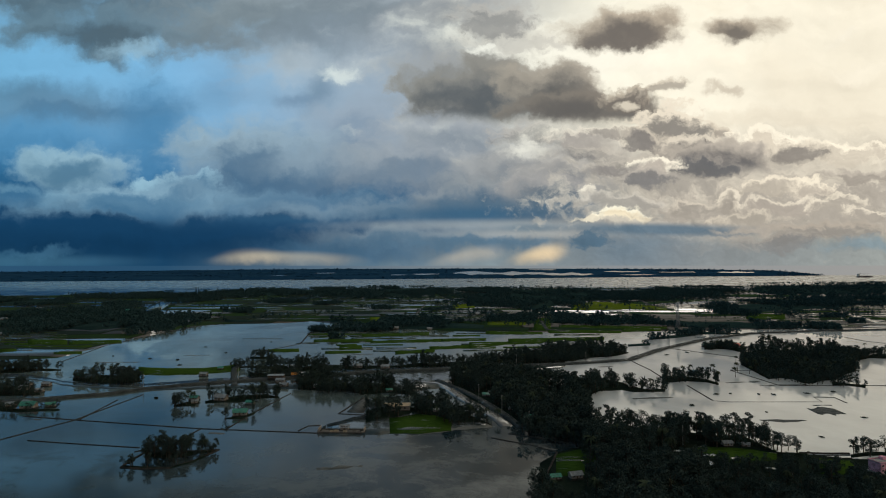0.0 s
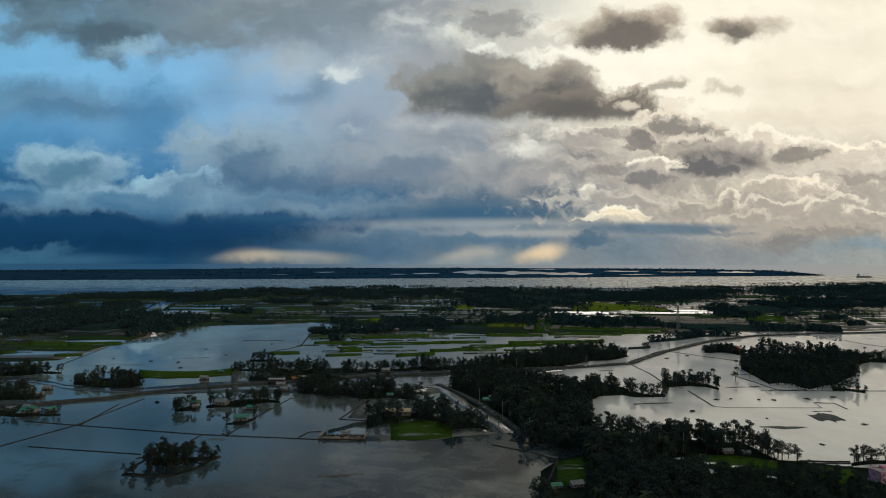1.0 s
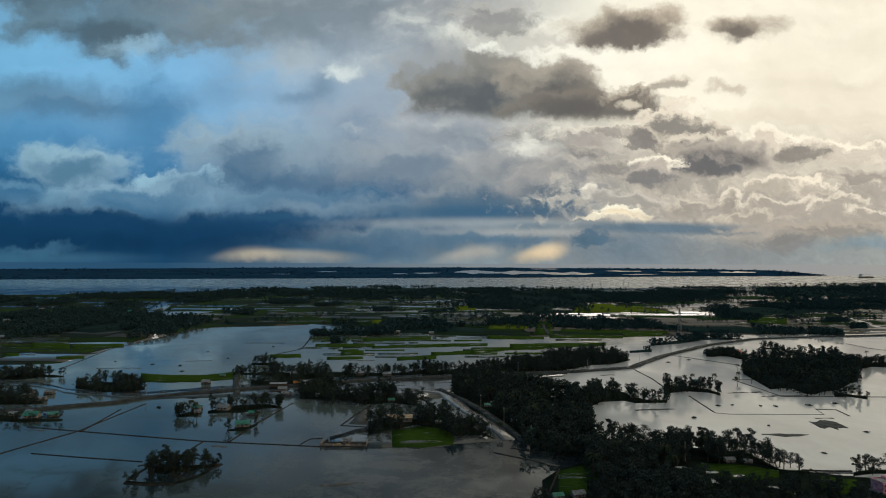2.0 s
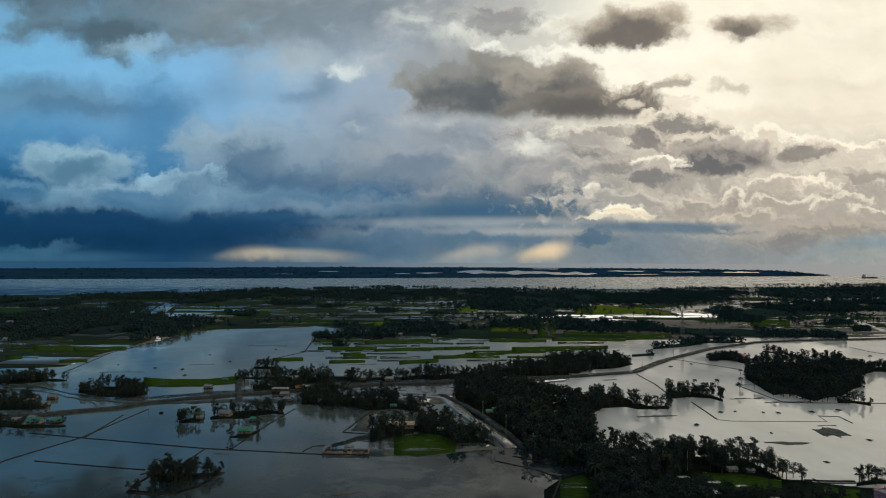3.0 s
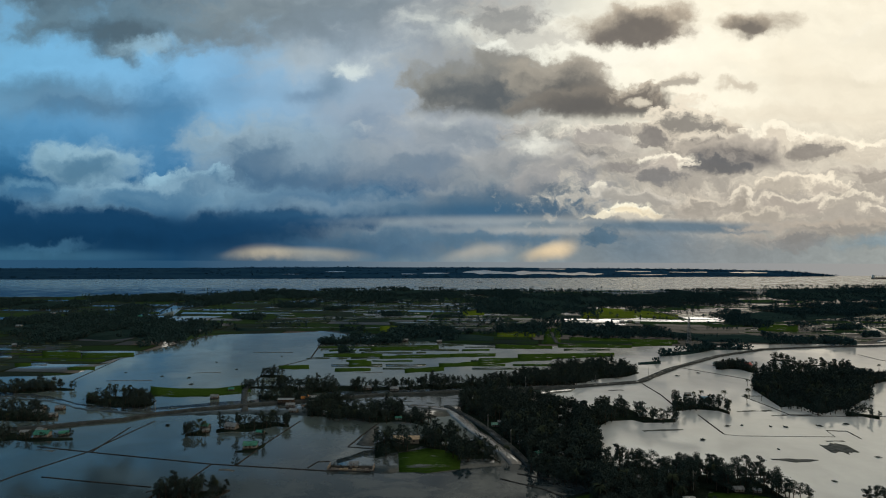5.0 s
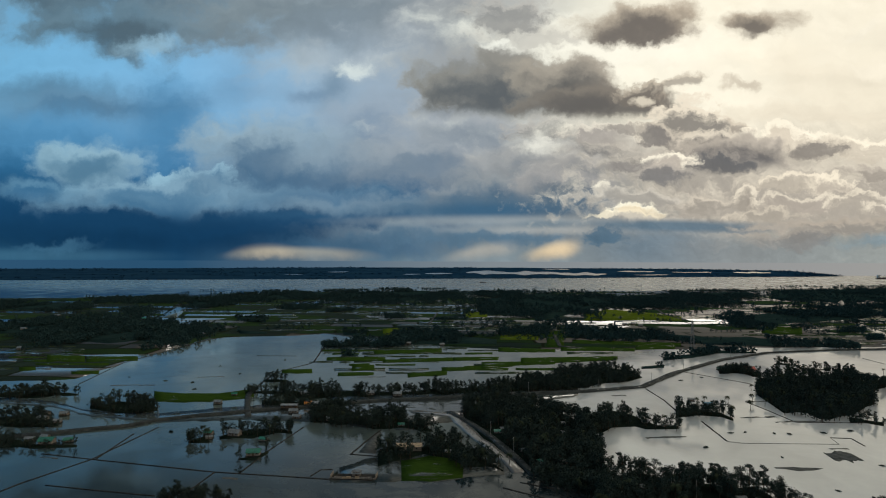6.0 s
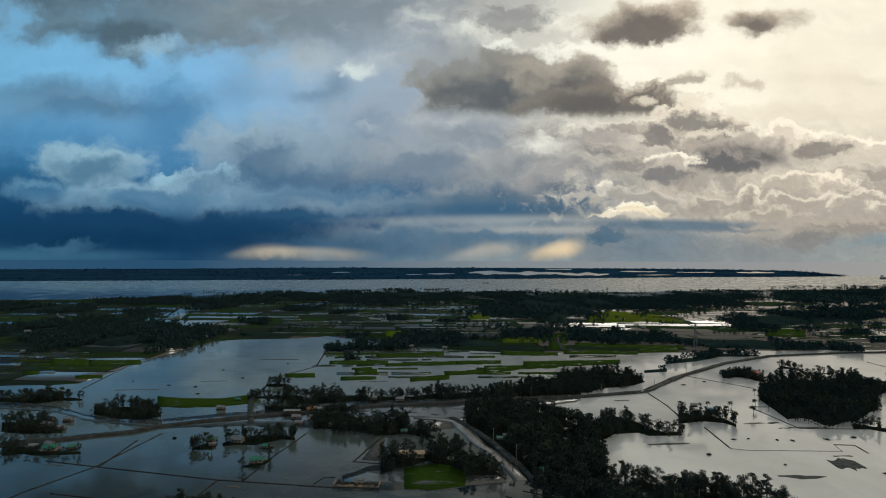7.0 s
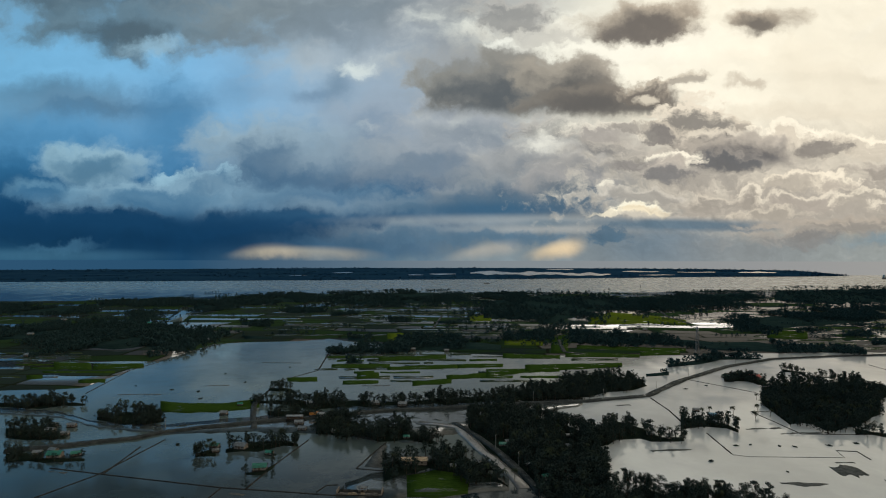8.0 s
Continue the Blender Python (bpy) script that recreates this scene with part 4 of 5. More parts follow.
def plant(x, y, z, height, turn, k):
    """One tree as a thing with trunk and crown."""
    ob = new("palm_tree" if FORMS[k] == "palm" else "tree")
    for name, me in (("trunk", TRUNKS[k]), ("crown", CROWNS[k])):
        c = new(name, me)
        c.parent = ob
    ob.matrix_basis = pose(x, y, z, 0, 0, turn) @ Matrix.Scale(height, 4)
    tagged(ob, LABELS[FORMS[k]], "tree", "trees round the homesteads")
    single[0] += 1


def near_line(q, points):
    """The distance of q from a line of points."""
    a = np.array(points, float)
    d = a[1:] - a[:-1]
    t = np.clip(((q - a[:-1]) * d).sum(1) / (d * d).sum(1), 0, 1)
    return np.linalg.norm(q - a[:-1] - d * t[:, None], axis=1).min()


def grove(name, height, depth, cols, palms=0.07, thin=1.0, label="dark dense homestead trees on a low island"):
    """Trees on a strip of raised soil. Columns: x, y and half its depth away from the viewer."""
    c = np.array(cols, float)
    step = {"near": 6, "mid": 8, "far": 25}[depth]
    r = resample(c, step)
    wobble = np.array([[noise.noise(Vector((q[0] * 0.06, q[1] * 0.02, e))) for e in (2.5, 7.5)] for q in r])
    uneven = wobble * np.minimum(0.5 * r[:, 2], 12.0)[:, None]
    k0, k1 = (r[:, 1] - r[:, 2] - uneven[:, 0]) / r[:, 1], (r[:, 1] + r[:, 2] + uneven[:, 1]) / r[:, 1]
    a, b = r[:, :2] * k0[:, None], r[:, :2] * k1[:, None]
    if depth != "far":
        inset = (b - a) * np.minimum(0.12, 2.2 / np.maximum(2 * r[:, 2], 1.0))[:, None]  # crowns hang over the water
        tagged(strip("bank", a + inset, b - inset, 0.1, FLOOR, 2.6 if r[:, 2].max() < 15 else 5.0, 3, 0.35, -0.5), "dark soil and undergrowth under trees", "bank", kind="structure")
    else:
        inset = (b - a) * (0.14 + 0.1 * wobble[:, :1])
        level[0] = (level[0] + 1) % 16
        tagged(strip("bank", a + inset, b - inset, 0.2 + 0.004 * level[0], UNDER, min(9.0, 0.2 * float(r[:, 2].mean())), 4, 0.8, 0.0), "dark undergrowth below distant woodland, tinted teal for haze", "bank", kind="structure")
    length = np.linalg.norm(np.diff(r[:, :2], axis=0), axis=1)
    area = length * (r[:-1, 2] + r[1:, 2])
    room = {"near": 12.0, "mid": 14.0, "far": 42.0}[depth]
    n = int(min(area.sum() / room * thin, 2800)) + 3
    seg = rng.choice(len(area), n, p=area / area.sum())
    u, v = rng.uniform(0, 1, n)[:, None], rng.uniform(-0.06, 1.06, n)[:, None]
    near, far = a[seg] * (1 - u) + a[seg + 1] * u, b[seg] * (1 - u) + b[seg + 1] * u
    p = near * (1 - v) + far * v + rng.normal(0, 0.6, (n, 2))
    if depth == "far":  # clearings and uneven edges
        p += rng.normal(0, 0.12, (n, 2)) * r[seg, 2][:, None]
        p = np.array([q for q in p if noise.noise(Vector((q[0] * 0.012, q[1] * 0.005, 3.1))) > -0.08 - 0.3 * (noise.noise(Vector((q[0] * 0.05, q[1] * 0.03, 8.0))))])
    if depth != "far":
        p = np.array([q for q in p if all(near_line(q, line) > room_left for line, room_left in CLEAR) and all((q[0] - x) ** 2 + (q[1] - y + 2.5) ** 2 > 22 for x, y in YARDS) and (depth == "near" or noise.noise(Vector((q[0] * 0.07, q[1] * 0.05, 1.7))) > -0.34)])
    pieces, index = [], []
    shapes = {"near": NEAR, "mid": MID, "far": FAR}[depth]
    for x, y in p:
        k = int(rng.integers(0, len(shapes)))
        if depth != "far":
            k = 5 if rng.uniform() < palms * (0.35 if depth == "near" else 1.0) else int(rng.integers(0, 5))
        h = height * rng.uniform(*((0.7, 1.0) if depth == "far" else (0.6, 1.2))) * (1.1 if k in (1, 5) and depth != "far" else 0.9)
        h *= 1 + 0.4 * noise.noise(Vector((x * 0.035, y * 0.03, 5.0)))
        turn = rng.uniform(0, 360)
        if depth == "near" and single[0] < 300:
            plant(x, y, 0.3, h, turn, k)
            continue
        m = np.array(pose(0, 0, 0, 0, 0, turn).to_3x3()) * h
        if depth == "far":
            m[:2] *= 1.25
        for i, (vv, ff) in enumerate(shapes[k]):
            pieces.append((vv @ m.T + (x, y, 0.3), ff))
            index.append(np.full(len(ff), i if k != 5 or i == 0 else 2))
    if pieces:
        vv, ff = join(pieces)
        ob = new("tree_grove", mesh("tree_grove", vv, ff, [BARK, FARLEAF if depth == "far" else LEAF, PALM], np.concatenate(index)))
        tagged(ob, label, "trees", kind="stuff")


# single palms at the water's edge
PALMS = ((248, 503), (228, 460), (215, 437), (249, 491), (232, 450), (195, 437), (205, 450), (182, 450), (189, 455), (193, 420), (343, 635), (350, 635), (353, 631), (365, 613), (376, 613), (414, 583), (-153, 358), (-147, 352), (-151, 350), (-137, 447), (137, 393), (103, 393), (87, 376), (29, 315), (14, 319))
for i, (x, y) in enumerate(PALMS):
    plant(x, y, -0.1, 7.0 + 2.5 * abs(math.sin(i * 2.3)), 71 * i, 5)
band("bund", [(-131, 243), (-132, 252), (-131, 262), (-121, 264), (-110, 264), (-100, 266)], 1.1, 0.2, BANK, "dark overgrown bund of a ring islet", "bund", 0.25, 0.8, 3.0)
band("bund", [(-131, 243), (-121, 241), (-111, 242), (-105, 251), (-100, 266)], 1.1, 0.2, BANK, "dark overgrown bund of a ring islet", "bund", 0.25, 0.8, 3.0)
grove("front_island", 8, "near", [(-129, 258, 4), (-122, 259, 6), (-113, 260, 6), (-106, 262, 4), (-102, 264, 3)], 0.03, 1.5)
grove("front_island_ring", 5, "near", [(-131, 244, 1.2), (-122, 242, 1.2), (-111, 243, 1.2), (-105, 251, 1.5), (-101, 264, 1.5)], 0.0, 1.8)
grove("near_back", 10, "near", [(68, 279, 16), (86, 286, 24), (105, 281, 14), (124, 280, 11), (138, 277, 10), (149, 265, 3), (158, 259, 3)])
grove("near_main", 10, "near", [(52, 219, 30), (66, 220, 39), (81, 217, 36), (91, 211, 30)])
grove("near_left", 9, "near", [(30, 202, 13), (38, 199, 10), (47, 198, 13)])
grove("near_right", 9, "near", [(86, 201, 20), (105, 197, 16), (122, 193, 12), (144, 194, 17), (157, 194, 17)])
grove("yard_trees", 8, "near", [(92, 228, 8), (106, 228, 9), (120, 226, 11), (135, 222, 12), (150, 220, 14), (166, 222, 15)], 0.08, 0.8)
grove("yard_screen", 6, "near", [(104, 243, 3), (116, 241, 4), (125, 239, 4), (142, 238, 5), (160, 240, 4)], 0.05, 0.6)
grove("lake_corner", 8, "near", [(175, 256, 3), (186, 260, 3), (201, 260, 3)])
grove("middle_forest", 10, "mid", [(6, 425, 21), (25, 396, 56), (42, 378, 68), (57, 360, 73), (71, 346, 65), (75, 304, 35)])
grove("lake_shore", 9, "mid", [(85, 389, 16), (107, 408, 23), (122, 405, 15), (132, 390, 5), (146, 391, 8)])
grove("lake_islet", 8, "mid", [(159, 432, 16), (175, 431, 11), (188, 424, 7), (190, 410, 3)])
grove("lake_island", 9, "mid", [(261, 520, 35), (278, 508, 71), (301, 497, 74), (325, 497, 74), (349, 502, 37)])
grove("lake_island_arm", 8, "mid", [(364, 531, 22), (386, 537, 16), (419, 540, 13)])
grove("lake_island_tip", 7, "mid", [(271, 414, 10), (279, 410, 6), (287, 404, 3)])
grove("house_islet", 7, "mid", [(261, 593, 13), (284, 602, 22), (293, 577, 15)])
grove("lake_palms", 8, "mid", [(343, 642, 11), (361, 628, 3)])
grove("lake_palms_b", 8, "mid", [(359, 608, 4), (378, 606, 3)])
grove("canal_village", 9, "mid", [(-42, 324, 17), (-27, 336, 12), (-8, 343, 16), (5, 331, 20), (25, 309, 3)])
grove("roadside_grove", 9, "mid", [(-102, 417, 27), (-80, 410, 24), (-55, 400, 20), (-35, 394, 17), (-14, 379, 3)])
grove("treeline_w", 8, "mid", [(-172, 482, 5), (-150, 482, 9), (-121, 474, 17), (-102, 478, 15), (-75, 480, 11), (-39, 485, 11), (-2, 493, 14)])
grove("treeline_e", 8, "mid", [(-2, 493, 12), (32, 502, 19), (57, 517, 22), (84, 531, 34), (113, 548, 42), (144, 570, 43), (166, 570, 29), (175, 560, 3)])
grove("pond_corner", 7, "mid", [(-172, 528, 5), (-162, 530, 8), (-151, 528, 4)])
grove("lane_trees", 7, "mid", [(-147, 449, 12), (-125, 445, 8), (-105, 443, 5)])
grove("left_islet", 8, "mid", [(-143, 358, 5), (-127, 369, 12), (-112, 374, 7), (-102, 371, 3)])
grove("left_tip", 7, "mid", [(-158, 349, 3), (-149, 358, 9)])
grove("compound_scrub", 2.4, "mid", [(-60, 295.5, 3), (-50, 295, 3), (-41, 295, 3)], 0.0, 1.6, "dark scrub inside a broken wall")
grove("green_islet", 6, "mid", [(-117, 319, 3), (-108, 321, 3), (-105, 333, 3)])
grove("left_wood", 8, "mid", [(-266, 427, 6), (-247, 430, 19), (-226, 430, 19), (-214, 423, 3)])
grove("left_edge", 8, "mid", [(-370, 461, 9), (-347, 465, 11), (-328, 469, 15), (-301, 468, 3)])
grove("west_village", 7, "mid", [(-306, 391, 17), (-291, 391, 17), (-282, 393, 19), (-258, 381, 3)])
grove("west_village_b", 6, "mid", [(-266, 340, 9), (-254, 341, 8), (-242, 338, 5), (-231, 337, 3), (-219, 340, 3)])
grove("west_wood", 9, "far", [(-667, 910, 83), (-604, 885, 165), (-565, 905, 190), (-515, 910, 185), (-410, 870, 122), (-372, 899, 56)], label="distant dark woodland on the flood plain")
grove("pond_far", 8, "far", [(-404, 1088, 41), (-342, 1062, 52)], label="distant dark woodland on the flood plain")
grove("pond_far_b", 8, "far", [(-325, 884, 25), (-280, 874, 15)], label="distant dark woodland on the flood plain")
grove("field_wood", 9, "far", [(-165, 744, 16), (-135, 768, 39), (-97, 762, 28), (-66, 825, 84), (-19, 838, 92), (12, 811, 58), (55, 791, 32)], label="distant dark woodland on the flood plain")
grove("field_wood_b", 8, "far", [(-167, 879, 30), (-131, 869, 19)], label="distant dark woodland on the flood plain")
grove("field_clump", 7, "far", [(-129, 675, 9), (-112, 678, 12)], label="distant dark woodland on the flood plain")
grove("big_wood", 10, "far", [(57, 1425, 284), (141, 1544, 474), (219, 1570, 618), (293, 1567, 560), (385, 1639, 325), (484, 1658, 304), (461, 1472, 160)], label="distant dark woodland on the flood plain")
grove("big_wood_s", 7, "far", [(67, 902, 36), (108, 937, 72), (148, 937, 72)], label="distant dark woodland on the flood plain")
grove("east_wood", 9, "far", [(168, 902, 62), (211, 902, 86), (266, 883, 68), (317, 861, 46), (351, 825, 61), (402, 817, 59), (460, 784, 20), (522, 774, 30)], label="distant dark woodland on the flood plain")
grove("east_wood_b", 9, "far", [(515, 1129, 124), (595, 1143, 172), (720, 1225, 184), (902, 1312, 176)], label="distant dark woodland on the flood plain")
grove("road_trees", 8, "far", [(231, 665, 10), (272, 688, 18), (313, 720, 18), (359, 716, 3)], label="distant dark woodland on the flood plain")
grove("road_trees_b", 7, "far", [(190, 610, 10), (216, 619, 10)], label="distant dark woodland on the flood plain")
grove("coast_e", 9, "far", [(534, 1716, 319), (629, 1754, 334), (848, 1906, 360), (1017, 2064, 137)], label="distant dark woodland on the flood plain")
grove("coast_e_b", 9, "far", [(1090, 2072, 407), (1239, 2041, 600), (1461, 2137, 593), (1760, 2259, 565)], label="distant dark woodland on the flood plain")
grove("lake_north_clump", 7, "far", [(613, 961, 32), (653, 961, 32)], label="distant dark woodland on the flood plain")
grove("lake_north_clump_b", 7, "far", [(591, 866, 28), (615, 861, 23)], label="distant dark woodland on the flood plain")
grove("east_edge", 8, "far", [(965, 1360, 144), (1095, 1406, 155)], label="distant dark woodland on the flood plain")
grove("west_far", 9, "far", [(-1117, 1355, 126), (-1013, 1354, 125), (-935, 1353, 125), (-863, 1366, 84)], label="distant dark woodland on the flood plain")
grove("west_far_b", 9, "far", [(-982, 1597, 142), (-921, 1603, 98)], label="distant dark woodland on the flood plain")
grove("west_far_c", 9, "far", [(-863, 1542, 88), (-764, 1627, 149)], label="distant dark woodland on the flood plain")
grove("west_far_d", 9, "far", [(-670, 1474, 154), (-609, 1548, 187)], label="distant dark woodland on the flood plain")
grove("coast_w", 9, "far", [(-671, 1731, 173), (-523, 1803, 247), (-409, 1915, 134)], label="distant dark woodland on the flood plain")
grove("coast_m", 9, "far", [(-388, 1816, 288), (-238, 1860, 360), (-116, 1904, 378), (29, 1892, 151)], label="distant dark woodland on the flood plain")
grove("paddy_wood", 7, "far", [(-404, 1365, 86), (-310, 1358, 41)], label="distant dark woodland on the flood plain")
grove("paddy_wood_b", 7, "far", [(-273, 1255, 31), (-223, 1303, 25)], label="distant dark woodland on the flood plain")
grove("paddy_wood_c", 7, "far", [(-138, 1144, 46), (-101, 1151, 39)], label="distant dark woodland on the flood plain")
grove("paddy_wood_d", 7, "far", [(-43, 1120, 36), (15, 1118, 21)], label="distant dark woodland on the flood plain")
grove("coast_gap", 8, "far", [(72, 1986, 133), (222, 2004, 112)], label="distant dark woodland on the flood plain")
grove("river_wood", 7, "far", [(-690, 1218, 130), (-640, 1230, 100)], label="distant dark woodland on the flood plain")
grove("west_back", 8, "far", [(-724, 900, 80), (-665, 913, 78), (-644, 945, 126)], label="distant dark woodland on the flood plain")

# hedges and lone trees over the far fields
pieces, index = [], []
for _ in range(190):
    x, y = rng.uniform(-900, 1500), rng.uniform(800, 2100)
    run, turn = rng.uniform(10, 70), rng.normal(0, 0.25)
    for s in np.arange(0, run, 6.0):
        k, h = int(rng.integers(0, 3)), rng.uniform(3.5, 8.0)
        m = np.array(pose(0, 0, 0, 0, 0, rng.uniform(0, 360)).to_3x3()) * h
        at = (x + s * np.cos(turn) + rng.normal(0, 2), y + s * np.sin(turn) + rng.normal(0, 4), 0.25)
        for i, (vv, ff) in enumerate(FAR[k]):
            pieces.append((vv @ m.T + at, ff))
            index.append(np.full(len(ff), i))
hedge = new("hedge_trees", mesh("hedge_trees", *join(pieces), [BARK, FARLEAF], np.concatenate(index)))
tagged(hedge, "scattered dark hedgerow trees between far fields", "trees", kind="stuff")


# ---- the far shore ----
SHORE = [(-3600, 2950, 4700, 26), (-3080, 2976, 4700, 30), (-2296, 3067, 4720, 34), (-1519, 3285, 4750, 44), (-622, 3537, 4800, 56), (424, 3830, 4850, 58), (1744, 4390, 4900, 52), (2600, 4640, 4920, 40), (3090, 4858, 4930, 8)]
rows = resample(SHORE, 70.0)
cols = 9
s = np.linspace(0, 1, cols)
depth = rows[:, 1:2] * (1 - s) + rows[:, 2:3] * s
side = rows[:, 0:1] * depth / rows[:, 1:2]
high = 0.6 + rows[:, 3:4] * s ** 1.1 + np.abs(rng.normal(0, 1.2, depth.shape)) * s
grid = np.stack([side, depth, high], -1).reshape(-1, 3)
ids = np.arange(len(grid)).reshape(len(rows), cols)
quads = np.stack([ids[:-1, :-1], ids[1:, :-1], ids[1:, 1:], ids[:-1, 1:]], -1).reshape(-1, 4)
tagged(new("far_shore", mesh("far_shore", grid, quads, [ISLE])), "low dark island across the strait, tinted blue for haze", "island", kind="structure")
LAGOONS = ((60, 330, 0.3, 0.68), (280, 700, 0.24, 0.62), (640, 1040, 0.2, 0.5), (560, 760, 0.78, 0.9), (-190, -20, 0.34, 0.46), (-320, -220, 0.3, 0.36), (1120, 1420, 0.55, 0.72), (1250, 1560, 0.2, 0.3), (1560, 1900, 0.5, 0.66), (2080, 2420, 0.5, 0.72), (-760, -640, 0.5, 0.56), (-1000, -900, 0.3, 0.35))


def shore_point(x, share):
    """A place on the island's slope: x along its front, share of the way to its back."""
    y0, y1, top = (float(np.interp(x, rows[:, 0], rows[:, c])) for c in (1, 2, 3))
    y = y0 * (1 - share) + y1 * share
    return x * y / y0, y, 0.6 + top * share ** 1.1


for xa, xb, s0, s1 in LAGOONS:
    n = 24
    low, high = [], []
    for k in range(n + 1):
        x, swell = xa + (xb - xa) * k / n, math.sin(math.pi * k / n) ** 0.4
        mid, half = (s0 + s1) / 2, (s1 - s0) / 2 * swell
        for edge, sgn, e in ((low, -1, 0.0), (high, 1, 9.0)):
            q = shore_point(x, mid + sgn * half * (0.75 + 0.8 * noise.noise(Vector((x * 0.012, e, s0)))))
            edge.append((q[0], q[1], q[2] + 2.5))
    ids = np.arange(2 * (n + 1)).reshape(2, n + 1)
    quads = np.stack([ids[0, :-1], ids[0, 1:], ids[1, 1:], ids[1, :-1]], -1)
    tagged(new("lagoon", mesh("lagoon", np.array(low + high), quads, [SILTY])), "pale lagoon on the far island", "lagoon", kind="structure")
pieces, index = [], []
for _ in range(2600):
    spot = int(rng.integers(0, len(grid)))
    q, share, front = grid[spot], s[spot % cols], rows[spot // cols, 0]
    if any(xa - 30 < front < xb + 30 and s0 - 0.08 < share < s1 + 0.02 for xa, xb, s0, s1 in LAGOONS):
        continue
    if noise.noise(Vector((q[0] * 0.002, q[1] * 0.006, 0.5))) < -0.1:
        continue
    k = int(rng.integers(0, 3))
    m = np.diag((22.0, 16.0, rng.uniform(4, 9)))
    vv, ff = FAR[k][1]
    pieces.append((vv @ m.T + q + (rng.uniform(-40, 40), rng.uniform(-20, 20), -1.5), ff))
tagged(new("island_woods", mesh("island_woods", *join(pieces), [ISLELEAF])), "woods covering the island across the strait, tinted blue for haze", "trees", kind="stuff")


# ---- houses ----
def gable(bm, w, d, z, rise, over=0.5, thick=0.12):
    """Two roof slopes meeting on a ridge along x."""
    x, y = w / 2 + over, d / 2 + over
    drop = rise * over / (d / 2)
    for sgn in (1, -1):
        low = [(-x, sgn * y, z - drop), (x, sgn * y, z - drop), (x, 0, z + rise), (-x, 0, z + rise)]
        a = [bm.verts.new(p) for p in low]
        b = [bm.verts.new((p[0], p[1], p[2] - thick)) for p in low]
        for i in range(4):
            bm.faces.new((a[i], a[(i + 1) % 4], b[(i + 1) % 4], b[i]))
        bm.faces.new(a)
        bm.faces.new(b[::-1])


def house(x, y, turn, w, d, h, roof, wall, label, rise=1.4, z=0.3, sides=2):
    """A village house: plinth, walls with gables, sheet roof, door, windows."""
    ob = new("house")
    bm = bmesh.new()
    box(bm, 0, 0, -0.8, w + 0.8, d + 0.8, 1.2)
    part("plinth", bm, BANK, ob, "earth plinth")
    bm = bmesh.new()
    box(bm, 0, 0, 0.4, w, d, h - 0.4)
    for sx in (-w / 2, w / 2 - 0.12):
        a = [bm.verts.new(p) for p in ((sx, -d / 2, h), (sx, d / 2, h), (sx, 0, h + rise - 0.12), (sx + 0.12, -d / 2, h), (sx + 0.12, d / 2, h), (sx + 0.12, 0, h + rise - 0.12))]
        for f in ((0, 1, 2), (5, 4, 3), (0, 3, 4, 1), (1, 4, 5, 2), (2, 5, 3, 0)):
            bm.faces.new([a[i] for i in f])
    part("wall", bm, wall, ob)
    bm = bmesh.new()
    gable(bm, w, d, h, rise)
    part("roof", bm, roof, ob, "sheet roof")
    bm = bmesh.new()
    box(bm, 0, -d / 2 - 0.02, 0.42, 1.0, 0.08, 1.9)
    part("door", bm, WOOD, ob, "wooden door")
    for sx in (-w * 0.3, w * 0.3):
        for sy in ((-1, 1) if sides == 2 else (-1,)):
            bm = bmesh.new()
            box(bm, sx, sy * (d / 2 + 0.02), 1.2, 0.9, 0.07, 0.9)
            win = part("window", bm, GLASS, ob, "dark window opening")
            bm = bmesh.new()
            box(bm, sx, sy * (d / 2 + 0.06), 1.08, 1.1, 0.14, 0.1)
            part("sill", bm, CONCRETE, win)
    ob.matrix_basis = pose(x, y, z, 0, 0, turn)
    return tagged(ob, label, "house", "village houses")


first_green = house(-111, 326, 8, 7, 4.5, 2.3, GREEN, BRICKY, "village house with a green sheet roof on a mud islet")
for x, y, turn, k in GREEN_ROOFS:
    copy_thing(first_green, pose(x, y, 0.35, 0, 0, turn) @ Matrix.Scale(0.72 * k, 4))
first_tin = house(-135, 362, -12, 7, 4.5, 2.5, TIN, BRICKY, "small village house with a pale zinc roof among trees")
for x, y, turn, k in TIN_ROOFS:
    copy_thing(first_tin, pose(x, y, 0.35, 0, 0, turn) @ Matrix.Scale(0.68 * k, 4))
house(290, 592, 6, 10, 6, 2.8, RED, BRICKY, "house with a red sheet roof on a lake islet", 2.0)
house(188, 446, -4, 6, 3.6, 2.2, BLUE, WHITE, "house with a dull blue sheet roof beside the lake")
house(-26, 338, 4, 14, 6, 3.0, TAN, BRICKY, "long low building with a sandy weathered roof", 1.0)
house(-49, 297, 2, 4, 3, 1.9, TIN, BRICKY, "hut with a pale sheet roof behind a broken wall", 1.0)
house(-120, 428, 3, 11, 4, 2.6, TIN, WOOD, "row of roadside stalls under a flat zinc roof", 0.6, 1.0)
house(-101, 434, 5, 7, 4.5, 2.8, TIN, WHITE, "white roadside house with a zinc roof", 1.0, 1.0)


